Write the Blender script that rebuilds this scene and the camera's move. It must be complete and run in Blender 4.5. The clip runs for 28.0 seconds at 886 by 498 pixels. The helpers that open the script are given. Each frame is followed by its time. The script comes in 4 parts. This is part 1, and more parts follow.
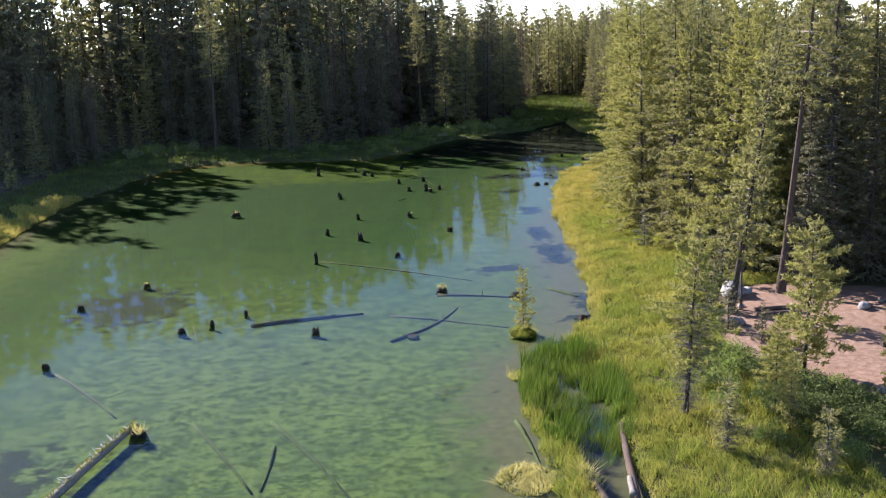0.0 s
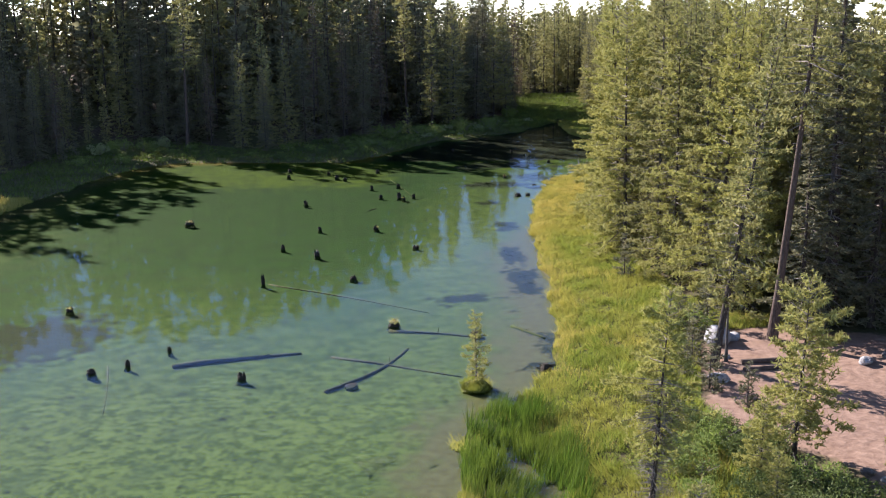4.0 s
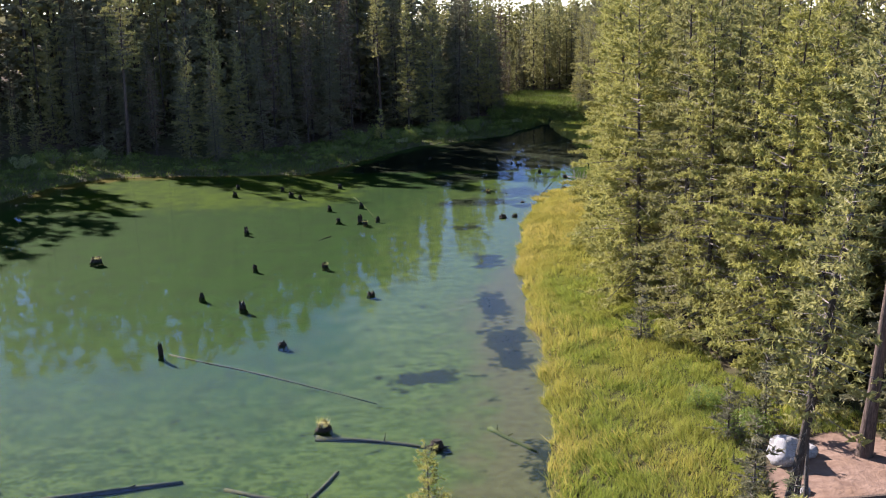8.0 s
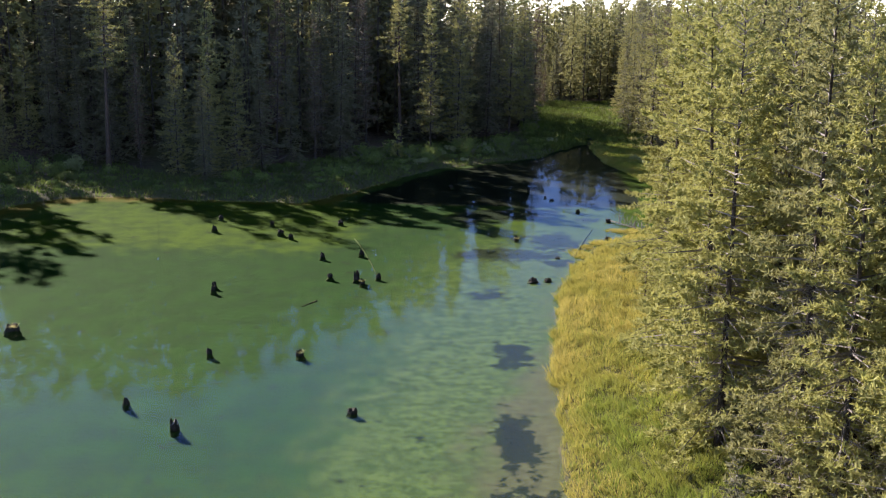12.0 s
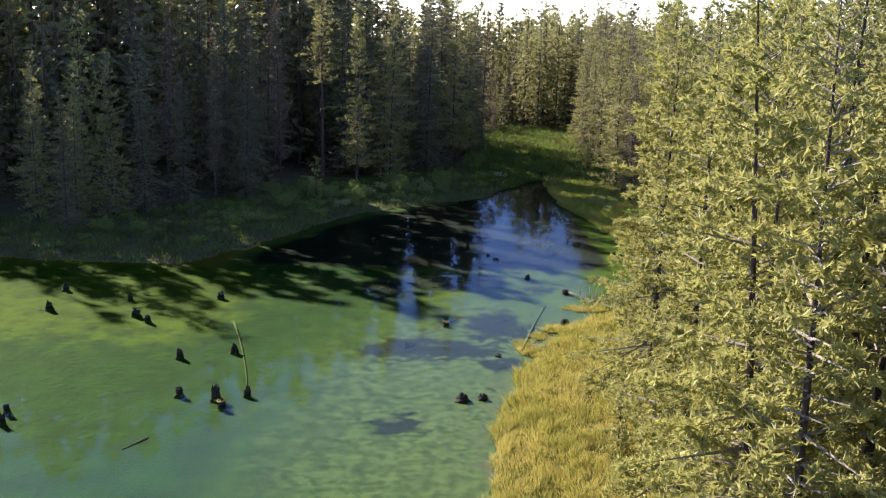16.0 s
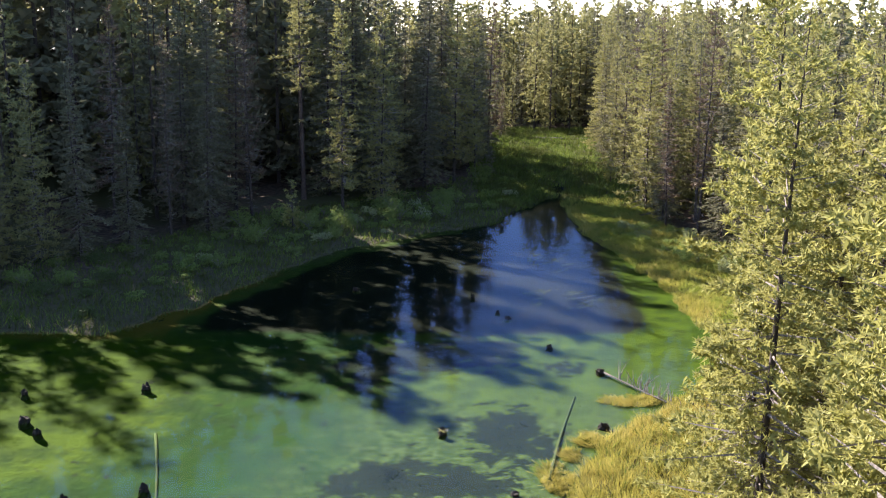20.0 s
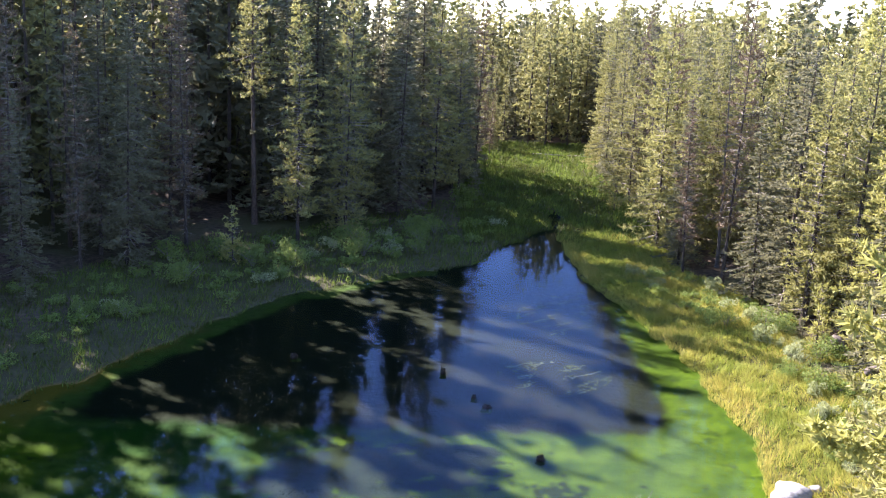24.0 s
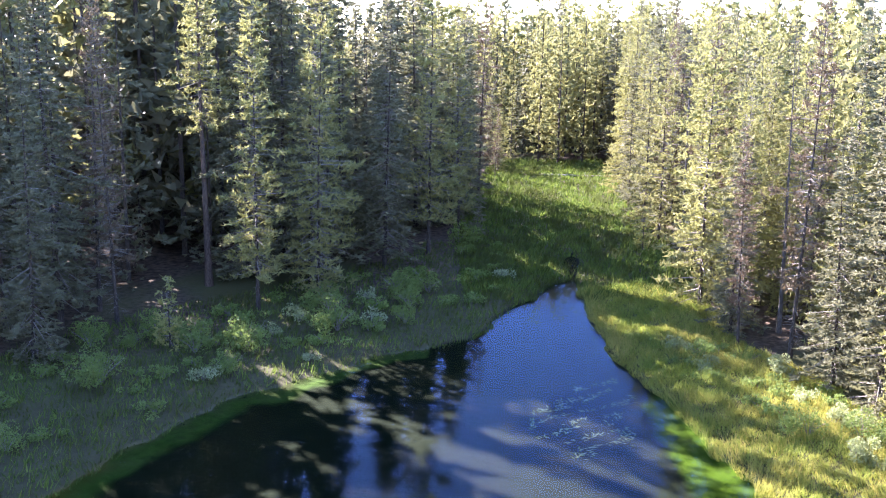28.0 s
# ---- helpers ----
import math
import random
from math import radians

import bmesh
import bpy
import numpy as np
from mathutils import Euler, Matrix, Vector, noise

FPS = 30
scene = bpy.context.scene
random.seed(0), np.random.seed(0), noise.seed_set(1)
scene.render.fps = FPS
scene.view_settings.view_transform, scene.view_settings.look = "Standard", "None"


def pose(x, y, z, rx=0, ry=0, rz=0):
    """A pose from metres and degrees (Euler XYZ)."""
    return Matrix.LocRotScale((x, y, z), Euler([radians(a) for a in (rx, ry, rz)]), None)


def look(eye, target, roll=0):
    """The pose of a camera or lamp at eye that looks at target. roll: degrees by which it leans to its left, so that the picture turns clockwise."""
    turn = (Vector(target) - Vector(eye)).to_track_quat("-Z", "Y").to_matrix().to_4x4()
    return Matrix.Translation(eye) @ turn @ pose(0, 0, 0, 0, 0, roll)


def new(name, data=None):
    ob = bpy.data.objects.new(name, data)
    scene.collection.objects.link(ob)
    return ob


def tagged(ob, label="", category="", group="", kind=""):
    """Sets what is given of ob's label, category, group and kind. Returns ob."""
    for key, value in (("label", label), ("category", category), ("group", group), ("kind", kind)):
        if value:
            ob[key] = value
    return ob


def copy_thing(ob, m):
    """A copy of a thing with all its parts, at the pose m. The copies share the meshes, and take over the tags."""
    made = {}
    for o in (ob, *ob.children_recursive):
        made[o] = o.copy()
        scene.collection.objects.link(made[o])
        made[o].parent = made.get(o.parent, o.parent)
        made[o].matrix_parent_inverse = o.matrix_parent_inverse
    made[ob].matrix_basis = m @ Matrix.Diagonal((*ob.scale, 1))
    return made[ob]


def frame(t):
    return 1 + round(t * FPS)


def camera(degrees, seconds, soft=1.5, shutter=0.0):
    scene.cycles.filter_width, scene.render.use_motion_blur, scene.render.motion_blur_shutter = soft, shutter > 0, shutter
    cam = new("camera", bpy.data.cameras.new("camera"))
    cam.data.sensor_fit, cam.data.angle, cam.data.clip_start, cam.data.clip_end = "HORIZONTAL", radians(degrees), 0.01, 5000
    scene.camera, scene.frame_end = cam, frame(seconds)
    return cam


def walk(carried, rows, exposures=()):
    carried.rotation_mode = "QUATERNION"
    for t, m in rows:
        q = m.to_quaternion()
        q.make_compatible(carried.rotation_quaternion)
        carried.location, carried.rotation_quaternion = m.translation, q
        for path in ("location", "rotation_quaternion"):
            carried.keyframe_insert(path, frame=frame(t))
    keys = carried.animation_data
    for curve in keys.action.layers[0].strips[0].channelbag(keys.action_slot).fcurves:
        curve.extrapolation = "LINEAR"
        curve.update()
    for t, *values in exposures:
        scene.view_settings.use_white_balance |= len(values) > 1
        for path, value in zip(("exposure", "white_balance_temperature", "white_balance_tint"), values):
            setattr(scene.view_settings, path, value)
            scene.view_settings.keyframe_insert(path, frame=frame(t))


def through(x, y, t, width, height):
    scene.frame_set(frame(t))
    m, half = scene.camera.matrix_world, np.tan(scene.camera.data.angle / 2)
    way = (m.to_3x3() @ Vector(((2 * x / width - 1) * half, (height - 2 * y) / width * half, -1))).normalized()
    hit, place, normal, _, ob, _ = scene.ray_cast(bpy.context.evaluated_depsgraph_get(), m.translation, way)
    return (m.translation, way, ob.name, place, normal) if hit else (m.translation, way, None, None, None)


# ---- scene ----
cam = camera(46.0, 28.0, soft=1.1)
# seconds, eye, target, roll
PATH = [
    (0, (4.482, 4.139, 17.777), (4.504, 6.097, 17.367), -1.9),
    (0.5, (4.904, 4.856, 17.842), (4.922, 6.813, 17.43), -2.1),
    (1, (5.311, 5.683, 17.884), (5.335, 7.639, 17.47), -2.3),
    (1.5, (5.817, 6.525, 17.991), (5.843, 8.481, 17.574), -2.3),
    (2, (6.29, 7.837, 18.027), (6.316, 9.793, 17.61), -2.2),
    (2.5, (6.811, 8.836, 18.148), (6.834, 10.792, 17.731), -1.8),
    (3, (7.193, 9.998, 18.247), (7.217, 11.954, 17.829), -1.1),
    (3.5, (7.355, 10.961, 18.435), (7.377, 12.916, 18.013), -0.7),
    (5.5, (8.12, 17.598, 18.969), (8.138, 19.546, 18.519), -1.0),
    (6, (8.175, 19.891, 18.903), (8.2, 21.839, 18.451), -1.0),
    (6.5, (8.489, 23.192, 18.246), (8.516, 25.142, 17.801), -1.6),
    (7, (8.939, 26.128, 18.088), (8.97, 28.078, 17.645), -1.7),
    (7.5, (9.396, 28.787, 17.988), (9.432, 30.737, 17.546), -1.6),
    (8, (9.813, 31.282, 17.833), (9.848, 33.234, 17.396), -1.3),
    (8.5, (10.069, 33.617, 17.79), (10.089, 35.57, 17.357), -0.7),
    (9, (10.359, 35.62, 17.96), (10.36, 37.573, 17.529), -0.0),
    (9.5, (10.566, 37.497, 18.05), (10.545, 39.45, 17.618), 0.4),
    (10, (10.631, 39.818, 18.165), (10.613, 41.77, 17.729), 0.3),
    (10.5, (10.806, 42.053, 18.501), (10.797, 44.003, 18.058), 0.2),
    (11, (10.749, 44.481, 18.837), (10.735, 46.43, 18.39), 0.7),
    (11.5, (10.868, 47.436, 18.771), (10.837, 49.386, 18.327), 0.6),
    (12, (10.822, 50.003, 19.292), (10.809, 51.951, 18.841), 0.9),
    (12.5, (10.92, 52.503, 19.852), (10.932, 54.45, 19.395), 1.2),
    (14.5, (12.776, 65.469, 18.758), (12.837, 67.422, 18.332), 0.7),
    (15, (13.247, 67.734, 18.837), (13.313, 69.688, 18.413), 1.0),
    (15.5, (13.621, 69.798, 18.985), (13.693, 71.751, 18.562), 1.3),
    (16, (13.809, 71.699, 19.23), (13.879, 73.652, 18.806), 1.7),
    (16.5, (13.881, 73.68, 19.608), (13.951, 75.632, 19.176), 1.7),
    (17, (13.95, 75.748, 19.937), (14.021, 77.698, 19.497), 1.7),
    (17.5, (13.938, 78.088, 20.091), (13.996, 80.037, 19.647), 1.9),
    (18, (14.073, 80.401, 20.231), (14.127, 82.349, 19.783), 1.8),
    (18.5, (14.189, 82.745, 20.275), (14.242, 84.694, 19.827), 1.6),
    (19, (14.397, 85.134, 20.223), (14.446, 87.082, 19.774), 1.5),
    (19.5, (14.646, 87.684, 20.121), (14.692, 89.633, 19.672), 1.2),
    (20, (15.091, 90.251, 19.853), (15.145, 92.2, 19.408), 0.8),
    (20.5, (15.518, 92.691, 19.673), (15.588, 94.64, 19.229), 0.5),
    (21, (16.0, 95.083, 19.463), (16.073, 97.033, 19.023), 0.6),
    (21.5, (16.395, 97.194, 19.309), (16.465, 99.145, 18.874), 0.9),
    (23.5, (17.036, 105.095, 19.152), (17.094, 107.046, 18.717), 2.3),
    (24, (16.906, 107.012, 19.275), (16.978, 108.962, 18.837), 2.5),
    (24.5, (16.774, 109.035, 19.426), (16.846, 110.984, 18.983), 2.3),
    (25, (16.739, 111.193, 19.587), (16.809, 113.141, 19.137), 1.9),
    (25.5, (16.746, 113.483, 19.751), (16.816, 115.429, 19.296), 1.7),
    (26, (16.971, 115.812, 19.894), (17.029, 117.759, 19.438), 1.5),
    (26.5, (17.354, 118.146, 20.026), (17.404, 120.093, 19.57), 1.2),
    (27, (17.837, 120.258, 20.114), (17.883, 122.207, 19.665), 0.9),
    (27.5, (18.271, 122.179, 20.177), (18.316, 124.128, 19.732), 0.9),
    (28, (18.682, 124.055, 20.226), (18.73, 126.005, 19.783), 0.9),
]
walk(cam, [(t, look(eye, target, roll)) for t, eye, target, roll in PATH], [(0.0, 1.88, 6250, 22), (12.0, 1.92, 6350, 24), (20.0, 2.34, 6300, 24), (24.5, 3.05, 6100, 27), (28.0, 3.72, 5800, 30)])

# ---- world, sun ----
SUN_TO = Vector((-0.66, 0.75, 0)).normalized()
SUN_ELEV = radians(28.5)
world = bpy.data.worlds.new("sky")
scene.world = world
world.use_nodes = True
wn = world.node_tree
sky = wn.nodes.new("ShaderNodeTexSky")
sky.sky_type, sky.sun_disc = "NISHITA", False
sky.sun_elevation, sky.sun_rotation = SUN_ELEV, math.atan2(SUN_TO.x, SUN_TO.y)
sky.altitude, sky.air_density, sky.dust_density, sky.ozone_density = 1800, 1.0, 0.03, 3.0
back = wn.nodes["Background"]
back.inputs["Strength"].default_value = 0.085
wn.links.new(sky.outputs[0], back.inputs["Color"])
sun = bpy.data.lights.new("sun", "SUN")
sun.energy, sun.angle, sun.color = 4.8, radians(0.5), (1.0, 0.94, 0.84)
sun_at = Vector((SUN_TO.x * math.cos(SUN_ELEV), SUN_TO.y * math.cos(SUN_ELEV), math.sin(SUN_ELEV)))
new("sun", sun).matrix_world = look(sun_at * 400, (0, 0, 0))


# ---- materials ----
class Mat:
    """A small node material builder."""

    def __init__(self, name):
        self.m = bpy.data.materials.new(name)
        self.m.use_nodes = True
        self.t = self.m.node_tree
        self.t.nodes.clear()
        self.out = self.node("ShaderNodeOutputMaterial")

    def node(self, kind):
        return self.t.nodes.new(kind)

    def attribute(self, name):
        n = self.node("ShaderNodeAttribute")
        n.attribute_name = name
        return n.outputs["Fac"]

    def link(self, a, b):
        self.t.links.new(a, b)

    def put(self, socket, value):
        if isinstance(value, bpy.types.NodeSocket):
            self.link(value, socket)
        else:
            socket.default_value = value

    def coords(self):
        return self.node("ShaderNodeTexCoord").outputs["Object"]

    def place(self):
        return self.node("ShaderNodeNewGeometry").outputs["Position"]

    def noise(self, vector, scale, detail=4.0, rough=0.55):
        n = self.node("ShaderNodeTexNoise")
        self.link(vector, n.inputs["Vector"])
        n.inputs["Scale"].default_value, n.inputs["Detail"].default_value, n.inputs["Roughness"].default_value = scale, detail, rough
        return n.outputs["Fac"]

    def math(self, op, a, b=0.5, clamp=False):
        n = self.node("ShaderNodeMath")
        n.operation, n.use_clamp = op, clamp
        self.put(n.inputs[0], a)
        self.put(n.inputs[1], b)
        return n.outputs[0]

    def span(self, value, lo, hi):
        n = self.node("ShaderNodeMapRange")
        n.interpolation_type = "SMOOTHSTEP"
        self.put(n.inputs["Value"], value)
        n.inputs["From Min"].default_value, n.inputs["From Max"].default_value = lo, hi
        return n.outputs[0]

    def mix(self, fac, a, b):
        n = self.node("ShaderNodeMix")
        n.data_type = "RGBA"
        self.put(n.inputs[0], fac)
        self.put(n.inputs[6], (*a, 1) if isinstance(a, tuple) else a)
        self.put(n.inputs[7], (*b, 1) if isinstance(b, tuple) else b)
        return n.outputs[2]

    def island(self):
        return self.node("ShaderNodeNewGeometry").outputs["Random Per Island"]

    def thing(self):
        return self.node("ShaderNodeObjectInfo").outputs["Random"]

    def bump(self, height, strength, distance):
        n = self.node("ShaderNodeBump")
        n.inputs["Strength"].default_value, n.inputs["Distance"].default_value = strength, distance
        self.link(height, n.inputs["Height"])
        return n.outputs[0]

    def surface(self, colour, rough=0.9, normal=None, spec=0.3):
        b = self.node("ShaderNodeBsdfPrincipled")
        self.put(b.inputs["Base Color"], (*colour, 1) if isinstance(colour, tuple) else colour)
        self.put(b.inputs["Roughness"], rough)
        b.inputs["Specular IOR Level"].default_value = spec
        if normal:
            self.link(normal, b.inputs["Normal"])
        self.link(b.outputs[0], self.out.inputs[0])
        return b

    def leafy(self, colour, through=0.35, rough=0.6, glow=(1.0, 1.0, 0.75)):
        """Diffuse leaf with light passing through it."""
        b = self.surface(colour, rough, spec=0.08)
        tr = self.node("ShaderNodeBsdfTranslucent")
        self.link(self.mix(0.35, colour, self.mixmul(colour, glow)), tr.inputs[0])
        mixer = self.node("ShaderNodeMixShader")
        mixer.inputs[0].default_value = through
        self.link(b.outputs[0], mixer.inputs[1])
        self.link(tr.outputs[0], mixer.inputs[2])
        self.link(mixer.outputs[0], self.out.inputs[0])

    def mixmul(self, colour, by):
        n = self.node("ShaderNodeMix")
        n.data_type, n.blend_type = "RGBA", "MULTIPLY"
        n.inputs[0].default_value = 1.0
        self.link(colour, n.inputs[6])
        n.inputs[7].default_value = (*by, 1)
        return n.outputs[2]


def foliage(name, a, b, c, through=0.38):
    """Needles or blades between the colours a and b by piece, drawn towards c by thing and by place."""
    k = Mat(name)
    col = k.mix(k.island(), a, b)
    col = k.mix(k.math("MULTIPLY", k.thing(), 0.75), col, c)
    big = k.span(k.noise(k.place(), 0.35, 2.0), 0.35, 0.7)
    col = k.mix(k.math("MULTIPLY", big, 0.35), col, c)
    sprig = k.span(k.noise(k.coords(), 1.9, 2.0), 0.36, 0.66)
    col = k.mix(k.math("MULTIPLY", sprig, 0.4), col, b)
    k.leafy(col, through)
    return k.m


def blades(name, a, b, c, scale=0.22, through=0.4):
    k = Mat(name)
    col = k.mix(k.island(), a, b)
    col = k.mix(k.span(k.noise(k.place(), scale, 3.0), 0.38, 0.66), col, c)
    k.leafy(col, through, 0.55, (1.0, 1.0, 0.5))
    return k.m


def bark(name, a, b, c, scale=6.0):
    k = Mat(name)
    p = k.coords()
    st = k.node("ShaderNodeMapping")
    st.inputs["Scale"].default_value = (1, 1, 0.18)
    k.link(p, st.inputs[0])
    fine = k.noise(st.outputs[0], scale * 3, 5.0, 0.65)
    big = k.noise(p, 0.5, 3.0)
    col = k.mix(k.span(fine, 0.35, 0.7), a, b)
    col = k.mix(k.span(big, 0.45, 0.7), col, c)
    k.surface(col, 0.92, k.bump(fine, 0.8, 0.04), 0.15)
    return k.m


PINE = foliage("pine_needles", (0.19, 0.188, 0.064), (0.32, 0.305, 0.112), (0.19, 0.183, 0.08))
PINE_YELLOW = foliage("yellow_green_pine_needles", (0.24, 0.238, 0.066), (0.385, 0.372, 0.115), (0.25, 0.24, 0.088))
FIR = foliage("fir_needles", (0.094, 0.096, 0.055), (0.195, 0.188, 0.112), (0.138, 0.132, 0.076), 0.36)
DRY = foliage("dry_needles", (0.10, 0.065, 0.04), (0.17, 0.12, 0.085), (0.12, 0.10, 0.06), 0.2)
BARK = bark("grey_brown_bark", (0.035, 0.028, 0.023), (0.10, 0.08, 0.066), (0.065, 0.05, 0.038))
BARK_RED = bark("red_brown_bark", (0.05, 0.036, 0.028), (0.13, 0.095, 0.078), (0.10, 0.07, 0.054))
DEADWOOD = bark("bleached_wood", (0.13, 0.115, 0.10), (0.28, 0.255, 0.23), (0.19, 0.17, 0.15))
GREYWOOD = bark("grey_dead_wood", (0.06, 0.052, 0.045), (0.15, 0.135, 0.12), (0.09, 0.08, 0.07))
TWIG = bark("grey_twigs", (0.13, 0.11, 0.095), (0.26, 0.23, 0.20), (0.19, 0.165, 0.14))
STUMPWOOD = bark("dark_wet_wood", (0.012, 0.010, 0.008), (0.05, 0.04, 0.03), (0.03, 0.025, 0.017))
SUNKEN = bark("sunken_wood", (0.034, 0.033, 0.024), (0.115, 0.108, 0.082), (0.058, 0.056, 0.038))
SUNKEN_GREEN = bark("algae_covered_wood", (0.028, 0.042, 0.012), (0.06, 0.08, 0.024), (0.042, 0.058, 0.018))
MOSS = blades("moss", (0.12, 0.13, 0.02), (0.26, 0.24, 0.04), (0.10, 0.12, 0.02))
SEDGE = blades("green_sedge", (0.15, 0.195, 0.036), (0.235, 0.27, 0.052), (0.27, 0.275, 0.062))
GOLD = blades("golden_sedge", (0.34, 0.29, 0.075), (0.45, 0.38, 0.12), (0.32, 0.29, 0.07))
PALE = blades("pale_dry_sedge", (0.42, 0.38, 0.16), (0.60, 0.52, 0.24), (0.34, 0.34, 0.08))
REED = blades("green_reed", (0.04, 0.085, 0.012), (0.10, 0.165, 0.022), (0.11, 0.15, 0.025))
BANK = blades("bank_grass", (0.055, 0.095, 0.018), (0.17, 0.215, 0.045), (0.075, 0.09, 0.026), 0.3)
WEED = blades("water_weed", (0.007, 0.018, 0.011), (0.020, 0.040, 0.020), (0.012, 0.026, 0.015), 0.4, 0.1)
POND = blades("pale_pondweed", (0.06, 0.08, 0.03), (0.14, 0.155, 0.075), (0.05, 0.075, 0.03), 0.5, 0.2)
SHRUB = foliage("shrub_leaves", (0.10, 0.16, 0.035), (0.22, 0.28, 0.07), (0.15, 0.19, 0.06), 0.4)
SHRUB_DARK = foliage("dark_shrub_leaves", (0.045, 0.07, 0.022), (0.11, 0.145, 0.045), (0.07, 0.09, 0.03), 0.3)
SHRUB_GREY = foliage("willow_leaves", (0.20, 0.24, 0.12), (0.36, 0.38, 0.22), (0.24, 0.27, 0.10), 0.4)


def ground_material():
    """Lake bed, bank soil, forest floor and bare dirt, told apart by the distance to the shore and to the clearing."""
    k = Mat("ground")
    p = k.place()
    shore = k.attribute("shore")
    depth = k.attribute("depth")
    dirt = k.attribute("dirt")
    grow = k.attribute("algae")
    fine, mid, big = k.noise(p, 2.2, 6.0, 0.62), k.noise(p, 0.55, 5.0, 0.6), k.noise(p, 0.07, 3.0)
    # the bed: brown silt at the rim, olive algae in mats, green marl in the deep
    rim = k.mix(k.attribute("rust"), k.mix(k.span(fine, 0.3, 0.72), (0.058, 0.056, 0.029), (0.092, 0.086, 0.046)), (0.15, 0.095, 0.018))
    olive = k.mix(k.span(fine, 0.3, 0.7), (0.028, 0.052, 0.010), (0.056, 0.088, 0.020))
    deep = k.mix(k.span(mid, 0.3, 0.7), (0.004, 0.027, 0.003), (0.009, 0.043, 0.004))
    lush = k.mix(k.span(mid, 0.32, 0.66), (0.022, 0.046, 0.0008), (0.056, 0.090, 0.0015))
    wob = k.math("ADD", depth, k.math("MULTIPLY", k.math("SUBTRACT", mid, 0.5), 0.4))
    bed = k.mix(k.span(wob, 0.18, 0.42), rim, olive)
    bed = k.mix(k.span(wob, 0.46, 0.68), bed, deep)
    mats = k.attribute("mats")
    cells = k.math("ADD", k.math("MULTIPLY", k.noise(p, 1.7, 6.0, 0.7), 0.55), k.math("MULTIPLY", k.noise(p, 5.0, 5.0, 0.7), 0.45))
    fluff = k.mix(k.span(cells, 0.43, 0.57), (0.023, 0.041, 0.010), (0.088, 0.122, 0.030))
    fluff = k.mix(k.math("MULTIPLY", k.span(k.noise(p, 0.45, 4.0, 0.6), 0.48, 0.66), 0.55), fluff, (0.034, 0.055, 0.022))
    bed = k.mix(k.math("MULTIPLY", k.math("MULTIPLY", mats, 0.9), k.span(wob, 0.16, 0.40)), bed, fluff)
    lush = k.mix(k.math("MULTIPLY", k.span(k.noise(p, 0.8, 6.0, 0.7), 0.5, 0.68), 0.7), lush, (0.011, 0.026, 0.002))
    lushness = k.math("ADD", grow, k.math("MULTIPLY", k.math("SUBTRACT", mid, 0.5), 0.7))
    bed = k.mix(k.span(lushness, 0.35, 0.75), bed, lush)
    weed = k.math("ADD", k.attribute("weed"), k.math("MULTIPLY", k.math("SUBTRACT", k.noise(p, 0.9, 6.0, 0.7), 0.5), 3.2))
    bed = k.mix(k.math("MULTIPLY", k.span(weed, 0.36, 0.56), 0.93), bed, (0.005, 0.010, 0.007))
    # lake head: deep bed with the forest's shade painted into its colour
    deep_shade = k.math("ADD", k.attribute("deep_shade"), k.math("MULTIPLY", k.math("SUBTRACT", mid, 0.5), 0.8))
    bed = k.mix(k.math("MULTIPLY", k.span(deep_shade, 0.3, 0.7), 0.96), bed, (0.0028, 0.0038, 0.0042))
    # the land
    soil = k.mix(fine, (0.032, 0.028, 0.016), (0.085, 0.078, 0.034))
    floor = k.mix(k.span(fine, 0.3, 0.7), (0.035, 0.026, 0.018), (0.12, 0.085, 0.058))
    floor = k.mix(k.span(big, 0.45, 0.6), floor, (0.075, 0.075, 0.03))
    land = k.mix(k.span(k.math("ADD", shore, k.math("MULTIPLY", mid, 6.0)), 7.0, 15.0), soil, floor)
    bare = k.mix(k.span(fine, 0.25, 0.75), (0.15, 0.095, 0.07), (0.26, 0.175, 0.13))
    bare = k.mix(k.span(mid, 0.5, 0.75), bare, (0.19, 0.12, 0.08))
    land = k.mix(k.span(k.math("ADD", dirt, k.math("MULTIPLY", k.math("SUBTRACT", mid, 0.5), 0.8)), 0.4, 0.6), land, bare)
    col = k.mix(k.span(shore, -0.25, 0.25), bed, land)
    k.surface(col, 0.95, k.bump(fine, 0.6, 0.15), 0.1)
    return k.m


def water_material():
    """Clear water: a mirror by Fresnel over what lies below."""
    k = Mat("clear_water")
    p = k.place()
    rip = k.math("ADD", k.noise(p, 0.9, 3.0, 0.6), k.math("MULTIPLY", k.noise(p, 6.0, 2.0), 0.15))
    nor = k.bump(rip, 0.006, 0.015)
    gl = k.node("ShaderNodeBsdfGlossy")
    gl.inputs["Roughness"].default_value = 0.03
    gl.inputs["Color"].default_value = (0.21, 0.25, 0.35, 1)
    k.link(nor, gl.inputs["Normal"])
    tr = k.node("ShaderNodeBsdfTransparent")
    tr.inputs[0].default_value = (0.83, 0.96, 0.68, 1)
    fr = k.node("ShaderNodeFresnel")
    fr.inputs[0].default_value = 1.333
    k.link(nor, fr.inputs["Normal"])
    mx = k.node("ShaderNodeMixShader")
    k.link(fr.outputs[0], mx.inputs[0])
    k.link(tr.outputs[0], mx.inputs[1])
    k.link(gl.outputs[0], mx.inputs[2])
    k.link(mx.outputs[0], k.out.inputs[0])
    return k.m


